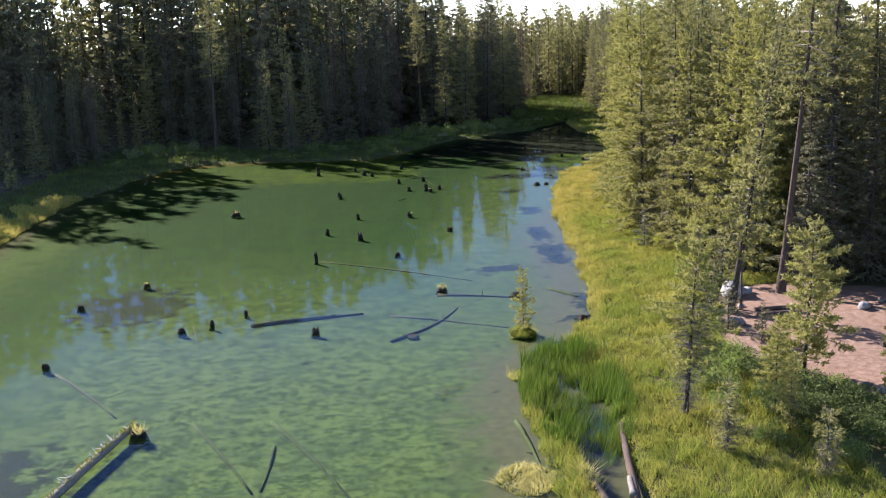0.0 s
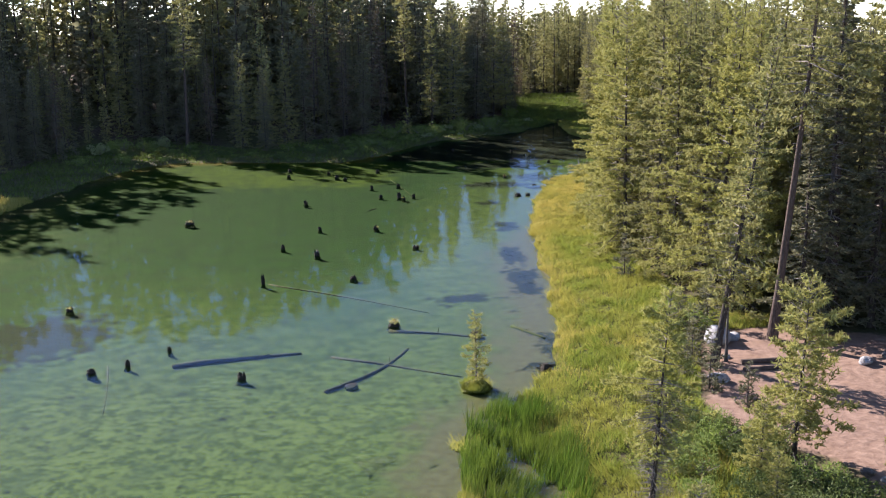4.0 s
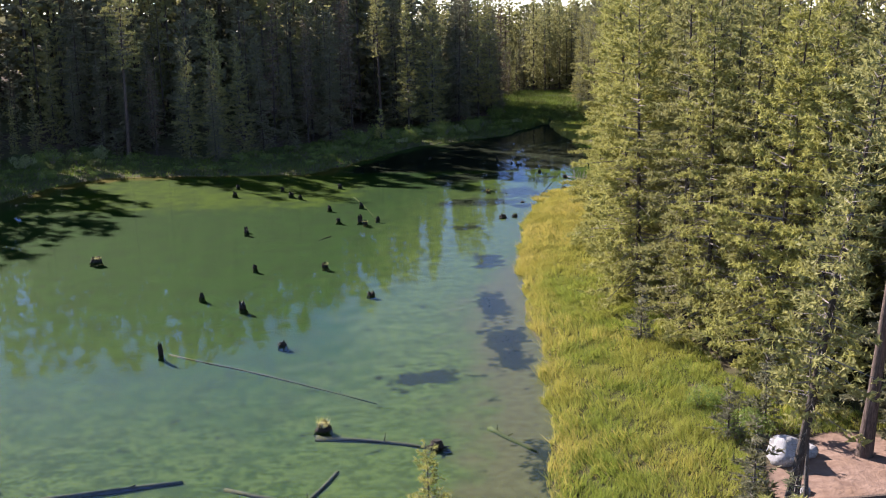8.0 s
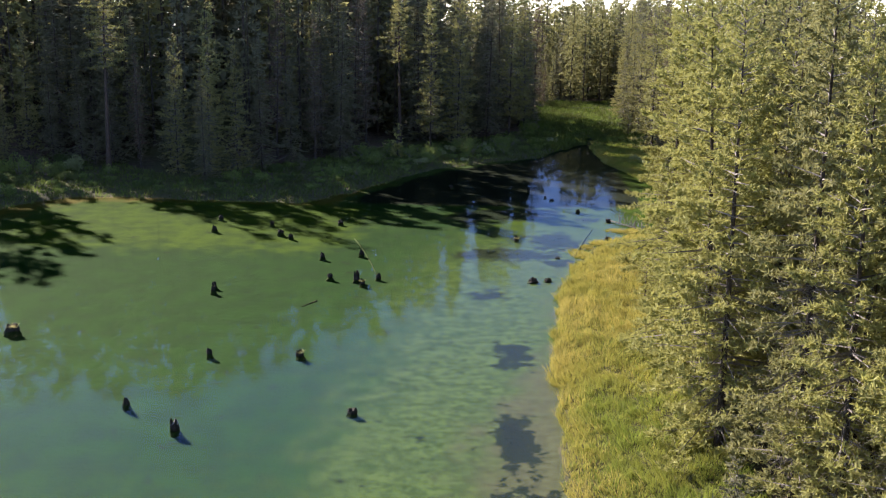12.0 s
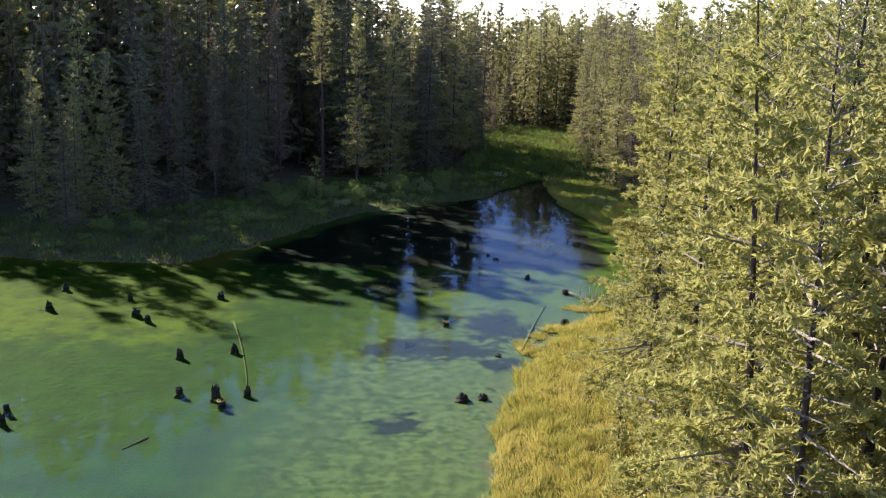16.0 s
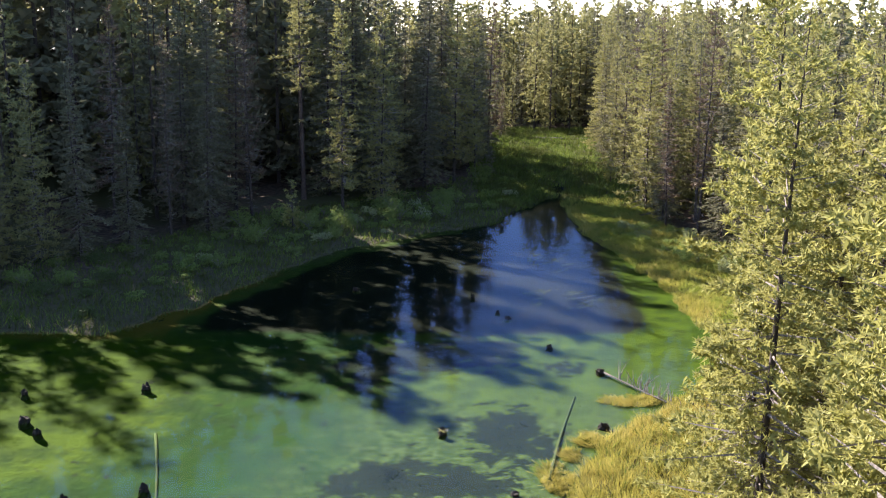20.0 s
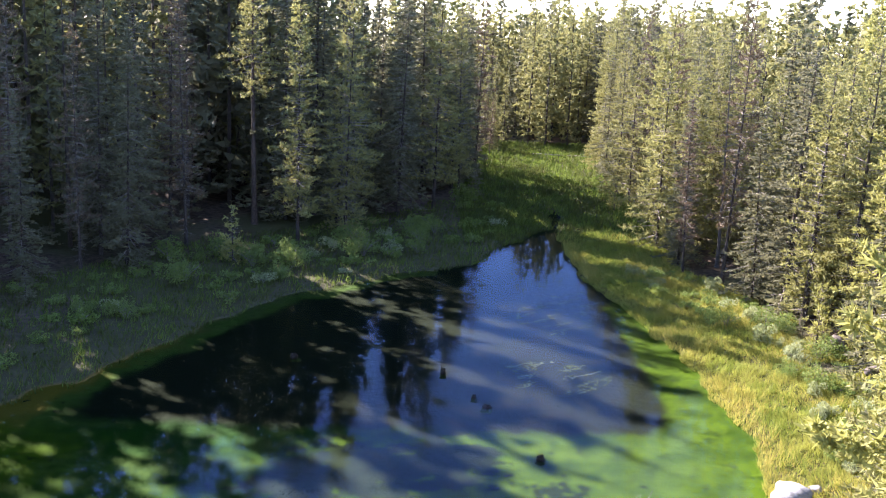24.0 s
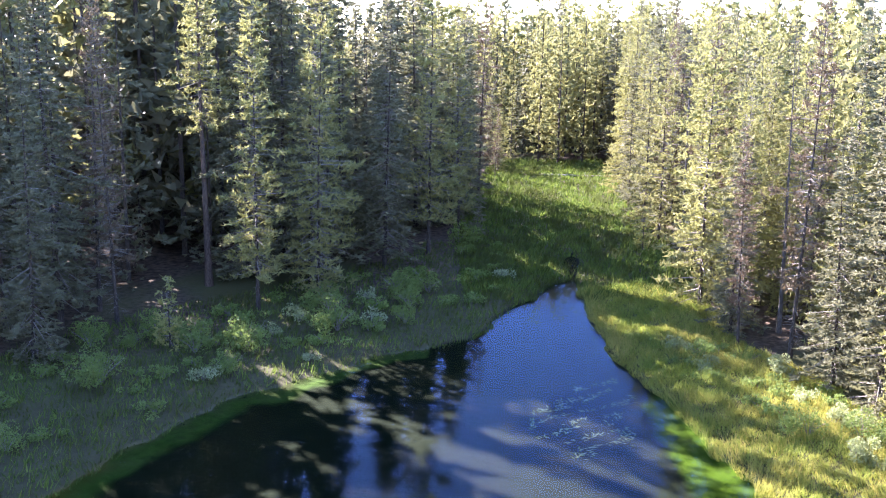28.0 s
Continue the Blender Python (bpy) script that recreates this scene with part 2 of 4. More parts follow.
def stone_material(name, a, b, c):
    k = Mat(name)
    p = k.coords()
    fine, big = k.noise(p, 14.0, 6.0, 0.7), k.noise(p, 2.2, 4.0)
    col = k.mix(k.span(fine, 0.3, 0.7), a, b)
    col = k.mix(k.span(big, 0.5, 0.68), col, c)
    k.surface(col, 0.9, k.bump(fine, 0.7, 0.05), 0.2)
    return k.m


GROUND, WATER = ground_material(), water_material()
PALE_STONE = stone_material("pale_granite", (0.22, 0.215, 0.21), (0.36, 0.35, 0.345), (0.16, 0.155, 0.15))
STONE = stone_material("brown_granite", (0.09, 0.075, 0.065), (0.19, 0.16, 0.14), (0.08, 0.07, 0.055))
TIMBER = bark("weathered_timber", (0.06, 0.045, 0.035), (0.14, 0.10, 0.08), (0.09, 0.07, 0.055))
WHITE = stone_material("white_feathery_seed", (0.6, 0.58, 0.52), (0.8, 0.78, 0.72), (0.5, 0.47, 0.4))


# ---- the plan ----
RIGHT_SHORE = [(11, -30), (10, 20), (9.3, 44), (9.0, 51), (9.8, 57), (12.4, 62), (14.4, 67), (15.8, 76), (16.2, 89), (16.9, 104), (18.4, 117), (20.6, 127), (23, 133),
               (25.8, 138), (29.2, 141.5), (32.6, 146), (33.9, 152), (34.2, 160), (33.4, 168), (32.6, 175), (31.0, 183), (30.7, 192), (31.4, 203), (32.6, 212)]
LEFT_SHORE = [(31.6, 212), (30.2, 203), (27.6, 198.5), (24.6, 193.5), (22, 187.4), (16, 183.5), (12.4, 180), (8.2, 176), (5.2, 170.5), (2.6, 164.5), (-0.3, 158.5), (-4, 152.6),
              (-12, 153), (-20, 154), (-27, 154), (-31.5, 149), (-34, 138), (-36.3, 118), (-35, 100), (-36, 70), (-40, 20), (-40, -30)]
LEFT_EDGE = [(-54, 60), (-51, 90), (-49, 120), (-46, 150), (-43, 166), (-36, 174), (-29, 170), (-23, 163.5), (-17, 161.5), (-12, 168.5), (-8, 174), (-2, 182), (3, 189.5), (9, 194.5), (17, 203.5),
             (21.5, 208.5), (25, 231), (28.5, 250), (30, 258)]
RIGHT_EDGE = [(40, -20), (40, 30), (38, 52), (37, 66), (30, 72), (25.5, 73.5), (23.4, 77), (22.2, 88), (22.4, 100), (23.6, 112), (25.4, 122), (27.6, 129), (31, 135.5), (34.8, 141.5), (40, 148),
              (43, 157), (42.8, 164), (42, 171), (40, 179), (37.6, 185), (37.8, 195), (39, 208), (40, 231), (43, 258)]


def closest(pts, x, y, closed=False):
    """Distance from the points to a line of corners."""
    pts = np.array(pts, float)
    ends = np.roll(pts, -1, 0) if closed else pts[1:]
    best = np.full(np.shape(x), 1e9)
    for (ax, ay), (bx, by) in zip(pts, ends):
        dx, dy = bx - ax, by - ay
        s = np.clip(((x - ax) * dx + (y - ay) * dy) / (dx * dx + dy * dy + 1e-9), 0, 1)
        best = np.minimum(best, np.hypot(x - ax - s * dx, y - ay - s * dy))
    return best


def inside(pts, x, y):
    pts = np.array(pts, float)
    res = np.zeros(np.shape(x), bool)
    for (ax, ay), (bx, by) in zip(pts, np.roll(pts, -1, 0)):
        cross = (ay > y) != (by > y)
        res ^= cross & (x < (bx - ax) * (y - ay) / (by - ay + 1e-12) + ax)
    return res


LAKE = RIGHT_SHORE + LEFT_SHORE
# beds of dark weed: middle and half sizes
WEEDS = [(-16.8, 74.5, 3.6, 4.6), (-14.6, 43.5, 2.4, 4.5), (14.0, 95.0, 0.9, 3.4), (14.2, 87.7, 1.1, 2.4), (14.3, 84.0, 1.0, 1.9), (9.6, 81.6, 1.6, 1.2), (19.8, 137.6, 1.9, 3.4), (16.6, 132.0, 2.6, 1.9),
         (19.5, 129.3, 1.2, 1.3), (15.0, 149.4, 3.2, 3.0), (13.8, 132.4, 2.0, 2.2), (19.0, 150.4, 2.4, 3.0), (12.6, 147.5, 1.6, 3.2), (13.4, 119.8, 1.2, 1.1), (14.6, 107, 1.0, 2.3), (24.0, 147.2, 1.0, 1.1), (24.3, 156.5, 1.2, 1.6), (14.8, 70.6, 0.9, 2.2), (14.0, 66.4, 1.1, 1.4)]


def waves(x, y, size, seed):
    """Smooth noise from a few sines, about -1 to 1."""
    r = np.random.RandomState(seed)
    out = 0
    for i in range(6):
        a, ph, fr = r.uniform(0, 6.28), r.uniform(0, 6.28), r.uniform(0.6, 1.8) * 6.28 / size
        out = out + np.sin((x * np.cos(a) + y * np.sin(a)) * fr + ph)
    return out / 3.5


def shore_distance(x, y):
    """Metres from the shoreline, on land plus, in the lake minus."""
    x, y = np.asarray(x, float), np.asarray(y, float)
    d = closest(LAKE, x, y, True)
    d = np.where(inside(LAKE, x, y), -d, d)
    return d + 0.35 * waves(x, y, 5.0, 3) + 0.15 * waves(x, y, 1.8, 4)


SHALLOW = 0.42


def height(x, y):
    x, y = np.asarray(x, float), np.asarray(y, float)
    d = shore_distance(x, y)
    shelf = 6 + 6 * np.clip((x + 5) / 20, 0, 1)
    wet = -(0.05 + 0.75 * (1 - np.exp(np.minimum(d, 0) / shelf))) + 0.04 * waves(x, y, 3.0, 8) * np.clip(-d / 3, 0, 1)
    wet = wet * SHALLOW
    dd = np.maximum(d, 0)
    dry = 0.22 * (1 - np.exp(-dd / 0.8)) + 0.012 * np.minimum(dd, 40) + 0.05 * waves(x, y, 4.0, 9) * np.clip(dd / 2, 0, 1)
    hill = np.where(x < -4, 0.26, np.where(x < 10, 0.16, 0.03)) * np.clip(d - np.where(x < -4, 22, 30), 0, 60) * np.clip((300 - y) / 60, 0, 1)
    pool = 0.75 * np.exp(-((x - 11.5) / 1.0) ** 4 - ((y - 43.0) / 6.5) ** 4) + 0.5 * np.exp(-((x - 11.3) / 1.7) ** 4 - ((y - 53.0) / 5.0) ** 4)
    return np.where(d < 0, wet, dry + hill - pool)


def up(x, y):
    return float(height(np.array([x]), np.array([y]))[0])


# ---- mesh tools ----
def mesh_of(name, verts, faces, mats, index=None, smooth=False):
    me = bpy.data.meshes.new(name)
    verts, faces = np.asarray(verts, np.float32).reshape(-1, 3), np.asarray(faces, np.int32)
    n, k = faces.shape
    me.vertices.add(len(verts))
    me.vertices.foreach_set("co", verts.ravel())
    me.loops.add(n * k)
    me.loops.foreach_set("vertex_index", faces.ravel())
    me.polygons.add(n)
    me.polygons.foreach_set("loop_start", np.arange(0, n * k, k, dtype=np.int32))
    me.polygons.foreach_set("loop_total", np.full(n, k, np.int32))
    for m in mats if isinstance(mats, (list, tuple)) else [mats]:
        me.materials.append(m)
    if index is not None:
        me.polygons.foreach_set("material_index", np.asarray(index, np.int32))
    me.polygons.foreach_set("use_smooth", np.full(n, smooth))
    me.update(calc_edges=True)
    return me


def part(name, me, parent, label="", place=None):
    ob = new(name, me)
    ob.parent = parent
    if place is not None:
        ob.matrix_basis = place
    if label:
        tagged(ob, label)
    return ob


def tris(a, b, c):
    """Loose triangles from three rows of corners."""
    v = np.stack([a, b, c], 1).reshape(-1, 3)
    return v, np.arange(len(v)).reshape(-1, 3)


def tube(points, radii, sides=8, rough=0.0, rng=None, cap=True):
    """A tapered, slightly uneven tube along points: corners and triangles."""
    pts, radii = np.array(points, float), np.array(radii, float)
    tang = np.gradient(pts, axis=0)
    tang /= np.linalg.norm(tang, axis=1, keepdims=True) + 1e-9
    ref = np.where(np.abs(tang[:, 2:3]) > 0.8, [[1.0, 0, 0]], [[0, 0, 1.0]])
    u = np.cross(tang, ref)
    u /= np.linalg.norm(u, axis=1, keepdims=True)
    w = np.cross(tang, u)
    ang = np.linspace(0, 2 * np.pi, sides, endpoint=False)
    rr = radii[:, None] * (1 + (rng.uniform(-rough, rough, (len(pts), sides)) if rough else np.zeros((len(pts), sides))))
    v = pts[:, None] + rr[..., None] * (np.cos(ang)[None, :, None] * u[:, None] + np.sin(ang)[None, :, None] * w[:, None])
    v = v.reshape(-1, 3)
    f = []
    for i in range(len(pts) - 1):
        for j in range(sides):
            a, b = i * sides + j, i * sides + (j + 1) % sides
            f += [(a, b, b + sides), (a, b + sides, a + sides)]
    if cap:
        n0 = len(v)
        v = np.vstack([v, pts[:1], pts[-1:]])
        last = (len(pts) - 1) * sides
        for j in range(sides):
            f += [(n0, (j + 1) % sides, j), (n0 + 1, last + j, last + (j + 1) % sides)]
    return v, np.array(f)


def join(*pieces):
    vs, fs, n = [], [], 0
    for v, f in pieces:
        vs.append(v)
        fs.append(np.asarray(f) + n)
        n += len(v)
    return np.vstack(vs), np.vstack(fs)


def unit(v):
    return v / (np.linalg.norm(v, axis=-1, keepdims=True) + 1e-9)


# ---- conifers ----
TALLNESS = {}


def crown_geometry(rng, tall, base, wide, clumps, size, blades=8, slim=0.11, shape=0.62, droop=0.1, flat=0.9, rise=0.45, gap=0.16, step=0.45):
    """Clumps of needles along whorled boughs with gaps between them, and the boughs: two loose triangle meshes."""
    tiers = max(6, int((tall - base) / step))
    nb = tiers * 5
    tier = np.repeat(np.arange(tiers), 5)
    u = np.clip((tier + rng.uniform(-0.35, 0.35, nb)) / tiers, 0, 0.995)
    hb = base + (tall - base) * u
    az = tier * 2.4 + np.tile(np.arange(5), tiers) * 1.257 + rng.uniform(-0.45, 0.45, nb)
    ph = rng.uniform(0, 6.28, 3)
    lobes = 1 + 0.24 * np.sin(az * 2 + u * 11 + ph[0]) + 0.2 * np.sin(az * 3 - u * 23 + ph[1]) + 0.14 * np.sin(u * 47 + ph[2])
    full = np.minimum(1, 0.72 + u * 2.2)
    ln = wide * full * (1 - u) ** shape * lobes * rng.uniform(0.6, 1.15, nb) * np.where(rng.uniform(0, 1, nb) < gap, 0.35, 1.0) + 0.12
    dirs = np.stack([np.cos(az), np.sin(az), np.zeros(nb)], 1)
    lift = -droop - 0.3 * (1 - u) + 0.75 * u ** 2 + rng.uniform(-0.14, 0.14, nb)
    which = rng.choice(nb, clumps, p=ln ** 1.25 / (ln ** 1.25).sum())
    s = 1 - 0.86 * rng.beta(1.0, 1.6, clumps)
    l = ln[which]
    side = np.stack([-dirs[which, 1], dirs[which, 0], np.zeros(clumps)], 1)
    spread = rng.normal(0, 1, clumps) * (0.05 + 0.17 * l * (1.25 - s))
    pos = dirs[which] * (l * s)[:, None] + side * spread[:, None]
    pos[:, 2] = hb[which] + l * s * lift[which] + 0.16 * l * s ** 2 + rng.normal(0, 0.05, clumps)
    axis = unit(dirs[which] * 0.7 + side * (spread / (l + 0.1))[:, None] + rng.normal(0, 0.25, (clumps, 3)) + [0, 0, rise])
    big = size * rng.uniform(0.65, 1.25, clumps) * (0.7 + 0.3 * np.minimum(1, (1 - u[which]) * 5))
    pos, axis, big = np.repeat(pos, blades, 0), np.repeat(axis, blades, 0), np.repeat(big, blades)
    n = len(pos)
    out = unit(axis * 0.55 + rng.normal(0, 0.62, (n, 3)) * [1, 1, flat])
    start = pos + axis * (big * rng.uniform(-0.45, 0.35, n))[:, None]
    across = unit(np.cross(out, rng.normal(0, 1, (n, 3)))) * (big * slim * rng.uniform(0.7, 1.3, n))[:, None]
    leaf = tris(start - across, start + across, start + out * (big * rng.uniform(0.5, 0.85, n))[:, None])
    tip = dirs * (ln * 0.97)[:, None]
    tip[:, 2] = hb + ln * 0.97 * lift + 0.15 * ln
    root = np.stack([np.zeros(nb), np.zeros(nb), hb], 1)
    th = 0.014 + 0.010 * ln
    sd = np.stack([-dirs[:, 1], dirs[:, 0], np.zeros(nb)], 1)
    a, b, c = root + sd * th[:, None], root - sd * th[:, None], root + np.array([0, 0, 1.0]) * (th * 1.6)[:, None]
    sticks = join(tris(a, b, tip), tris(b, c, tip), tris(c, a, tip))
    return leaf, sticks


def dead_twigs(rng, lo, hi, reach, n):
    """Bare fine branches round the lower trunk."""
    z = rng.uniform(lo, hi, n)
    az = rng.uniform(0, 6.28, n)
    ln = reach * rng.uniform(0.4, 1.0, n) * (0.55 + 0.45 * (z - lo) / (hi - lo + 1e-6))
    d = np.stack([np.cos(az), np.sin(az), rng.uniform(-0.45, 0.15, n)], 1)
    root = np.stack([0 * z, 0 * z, z], 1)
    tip = root + d * ln[:, None]
    sd = np.stack([-d[:, 1], d[:, 0], 0 * z], 1) * 0.016
    upv = np.array([0, 0, 0.028])
    pieces = [tris(root - sd, root + sd, tip), tris(root, root + upv, tip)]
    for k in range(3):
        s = rng.uniform(0.35, 0.9, n)[:, None]
        r2 = root + (tip - root) * s
        t2 = r2 + (unit(d + rng.normal(0, 0.7, (n, 3))) * (ln * 0.35)[:, None])
        pieces.append(tris(r2 - sd * 0.6, r2 + sd * 0.6, t2))
    return join(*pieces)


def trunk_geometry(rng, tall, thick, bend=0.012, sides=8):
    z = np.linspace(0, 1, 9) ** 1.1
    ph = rng.uniform(0, 6.28)
    wob = bend * tall * np.sin(z * 2.6 + ph) - bend * tall * np.sin(ph)
    pts = np.stack([wob * z, wob * 0.5 * z, z * tall - 0.3 * (z == 0)], 1)
    r = thick * (0.03 + 0.87 * (1 - z) ** 1.1)
    r[0] *= 1.35
    return tube(pts, r, sides, 0.06, rng, False)


def conifer(name, seed, tall, base, wide, thick, clumps, size, needles, barkmat, label, category, twigs=0, twig_reach=1.3, twig_low=0.8, **kw):
    """One tree: an Empty with trunk, branches, crown and, where it has them, dead twigs."""
    rng = np.random.RandomState(seed)
    root = tagged(new(name), label, category)
    TALLNESS[root] = tall
    leaf, sticks = crown_geometry(rng, tall, base, wide, clumps, size, **kw)
    part("trunk", mesh_of("trunk", *trunk_geometry(rng, tall, thick), barkmat, smooth=True), root)
    tagged(part("crown", mesh_of("crown", *leaf, needles), root), kind="stuff")
    tagged(part("branchwork", mesh_of("branchwork", *sticks, TWIG), root), kind="stuff")
    if twigs:
        tagged(part("twigwork", mesh_of("twigwork", *dead_twigs(rng, twig_low, base + 0.4 * (tall - base), twig_reach, twigs), TWIG), root, "bare grey dead twigs"), kind="stuff")
    return root


def snag(name, seed, tall, thick, limbs, reach, label):
    rng = np.random.RandomState(seed)
    root = tagged(new(name), label, "dead tree")
    TALLNESS[root] = tall
    part("trunk", mesh_of("trunk", *trunk_geometry(rng, tall, thick, 0.006), GREYWOOD, smooth=True), root)
    tagged(part("branchwork", mesh_of("branchwork", *dead_twigs(rng, tall * 0.3, tall * 0.97, reach, limbs), GREYWOOD), root), kind="stuff")
    return root


# ---- ground and water ----
def build_ground():
    """One sheet: fine round the lake, coarse out to the horizon."""
    xs = np.r_[-3000, -1200, -500, -250, -150, -100, np.arange(-70, -42, 3.0), np.arange(-42, 50, 0.9), np.arange(50, 90, 3.0), 110, 160, 260, 500, 1200, 3000]
    ys = np.r_[-3000, -1000, -300, -120, -60, np.arange(-40, 30, 3.0), np.arange(30, 215, 0.9), np.arange(215, 300, 3.0), 320, 360, 450, 700, 1300, 3000]
    gx, gy = np.meshgrid(xs, ys)
    z = height(gx, gy)
    far = np.maximum(np.abs(gx) - 90, 0) + np.maximum(gy - 300, 0) + np.maximum(-40 - gy, 0)
    z = np.where(far > 0, np.minimum(z, 8) - np.minimum(far * 0.08, 60), z)
    nx, ny = len(xs), len(ys)
    idx = np.arange(nx * ny).reshape(ny, nx)
    q = np.stack([idx[:-1, :-1], idx[:-1, 1:], idx[1:, 1:], idx[1:, :-1]], -1).reshape(-1, 4)
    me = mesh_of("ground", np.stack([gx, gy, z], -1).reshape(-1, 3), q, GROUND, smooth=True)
    shore = shore_distance(gx, gy)
    clearing = [(20.5, 58), (22.5, 68), (26, 72), (34, 70), (38, 60), (38, 46), (30, 38), (26, 46), (24.5, 52)]
    dirt = np.clip(0.5 + np.where(inside(clearing, gx, gy), 1, -1) * closest(clearing, gx, gy, True) / 4.0, 0, 1)
    # left-side algae stops at the forest shade, which is thus put into the colour
    algae = np.clip((gy - 118) / 40, 0, 1) * np.clip((gx - 4) / 14, 0, 1) + 0.8 * np.clip((gy - 124) / 14, 0, 1) * np.clip((8 - gx) / 8, 0, 1) * np.clip((gx + 34) / 10, 0, 1) * np.clip((156 - gy) / 5, 0, 1)
    algae = algae * np.where((gy > 158) & (gx < 22), 0.3, 1.0)
    weed = np.zeros(gx.shape)
    for cx, cy, rx, ry in WEEDS:
        weed = np.maximum(weed, np.clip(1.25 - 0.75 * np.sqrt(((gx - cx) / rx) ** 2 + ((gy - cy) / ry) ** 2), 0, 1))
    mats = np.maximum(np.clip((94 - gy) / 34, 0, 1) * np.clip((gx + 24) / 12, 0, 1), np.clip((0.66 + z / SHALLOW) / 0.2, 0, 1) * (gx > 0) * (gy < 150) * np.clip((gy - 60) / 20, 0, 1) * 0.75)
    rust = np.clip((gy - 136) / 6, 0, 1) * np.clip((6 - gx) / 4, 0, 1)
    # mask of the near-black head, where shade is coloured into the bed
    deep_shade = (np.clip((gy - 152) / 6, 0, 1) * np.clip((31.5 - gx) / 2.5, 0, 1) + np.clip((gy - 176) / 6, 0, 1)) * np.where(gx < 20, np.clip((-shore - 0.8) / 3.5, 0, 1), 1)
    for key, values in (("mats", mats), ("rust", rust), ("weed", weed), ("deep_shade", np.clip(deep_shade * 1.6, 0, 1.6)), ("shore", np.clip(shore, -30, 60)), ("depth", -z / SHALLOW + 0.22 * np.clip((gy - 95) / 15, 0, 1) * (gx > 0) * (z < 0)), ("dirt", dirt), ("algae", algae)):
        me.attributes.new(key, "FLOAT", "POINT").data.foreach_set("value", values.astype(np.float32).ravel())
    tagged(new("ground", me), "lake bed of silt and green algae, soil banks and forest floor", "ground", kind="structure")


def build_water():
    xs, ys = np.linspace(-48, 44, 3), np.linspace(-38, 222, 5)
    gx, gy = np.meshgrid(xs, ys)
    idx = np.arange(gx.size).reshape(gx.shape)
    q = np.stack([idx[:-1, :-1], idx[:-1, 1:], idx[1:, 1:], idx[1:, :-1]], -1).reshape(-1, 4)
    ob = tagged(new("water", mesh_of("water", np.stack([gx, gy, 0 * gx], -1).reshape(-1, 3), q, WATER)), "still clear green lake water mirroring sky and trees", "water", kind="structure")
    ob.visible_shadow = False


build_ground()
build_water()

# ---- the forest ----
NEAR_PINES = [
    conifer("pine_tree", 11, 20.0, 0.7, 2.8, 0.27, 1700, 0.42, PINE, BARK, "tall lodgepole pine with olive-green needles down to the grass", "tree", blades=6, slim=0.13, twigs=90, twig_reach=1.7),
    conifer("pine_tree", 12, 22.0, 1.6, 2.6, 0.28, 1600, 0.42, PINE, BARK, "tall narrow pine with olive needles and grey dead twigs", "tree", blades=6, slim=0.13, twigs=150, twig_reach=1.8, gap=0.25),
    conifer("pine_tree", 13, 17.5, 0.5, 2.7, 0.23, 1700, 0.42, PINE_YELLOW, BARK, "bushy yellow-green pine at the forest edge", "tree", blades=6, slim=0.13, twigs=60, twig_reach=1.6),
    conifer("pine_tree", 14, 23.0, 5, 2.4, 0.30, 1200, 0.46, PINE, BARK, "tall pine with a bare lower trunk", "tree", blades=6, slim=0.13, twigs=170, twig_reach=1.6, gap=0.25),
    conifer("fir_tree", 15, 19.0, 0.5, 2.8, 0.27, 1600, 0.44, FIR, BARK, "dense dark green fir with layered drooping boughs", "tree", blades=6, droop=0.28, rise=0.02, flat=0.3, shape=0.9, slim=0.15),
]
CLOSE_PINES = [
    conifer("pine_tree", 16, 20.0, 0.6, 2.9, 0.19, 3000, 0.33, PINE_YELLOW, BARK, "tall yellow-green pine with grey twigs between its sprays", "tree", blades=11, slim=0.105, twigs=170, twig_reach=2.4, rise=0.3),
    conifer("pine_tree", 17, 21.0, 1.0, 2.7, 0.19, 2800, 0.33, PINE, BARK, "tall olive-green pine with grey dead twigs inside the crown", "tree", blades=11, slim=0.105, twigs=300, twig_reach=2.5, rise=0.3, gap=0.3),
    conifer("pine_tree", 18, 19.0, 0.4, 3.1, 0.19, 3000, 0.33, PINE_YELLOW, BARK, "broad bushy pine leaning over the golden sedge", "tree", blades=11, slim=0.105, twigs=150, twig_reach=2.5, rise=0.3),
]
MID_PINES = [
    conifer("pine_tree", 21, 23.0, 0.8, 2.9, 0.15, 1250, 0.56, PINE, BARK, "tall lodgepole pine with grey-green needles", "tree", twigs=60, blades=6),
    conifer("pine_tree", 22, 26.0, 3.2, 2.7, 0.17, 1150, 0.56, PINE, BARK, "tall pine with a thin crown and bare lower trunk", "tree", twigs=110, twig_reach=1.5, blades=6, gap=0.28),
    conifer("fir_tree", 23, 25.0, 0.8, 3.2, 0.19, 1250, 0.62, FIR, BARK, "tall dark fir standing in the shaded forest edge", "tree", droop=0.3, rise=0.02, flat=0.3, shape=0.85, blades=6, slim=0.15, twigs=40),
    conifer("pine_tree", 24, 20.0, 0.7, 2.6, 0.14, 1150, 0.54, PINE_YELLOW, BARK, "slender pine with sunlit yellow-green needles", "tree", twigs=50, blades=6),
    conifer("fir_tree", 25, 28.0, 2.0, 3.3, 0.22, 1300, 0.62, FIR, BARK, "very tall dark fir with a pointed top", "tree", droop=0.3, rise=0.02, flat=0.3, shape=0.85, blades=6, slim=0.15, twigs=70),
    conifer("pine_tree", 26, 21.0, 4.5, 1.9, 0.15, 550, 0.45, DRY, BARK, "half-dead pine with reddish dry needles", "tree", twigs=140, twig_reach=1.7, blades=6, gap=0.4),
]
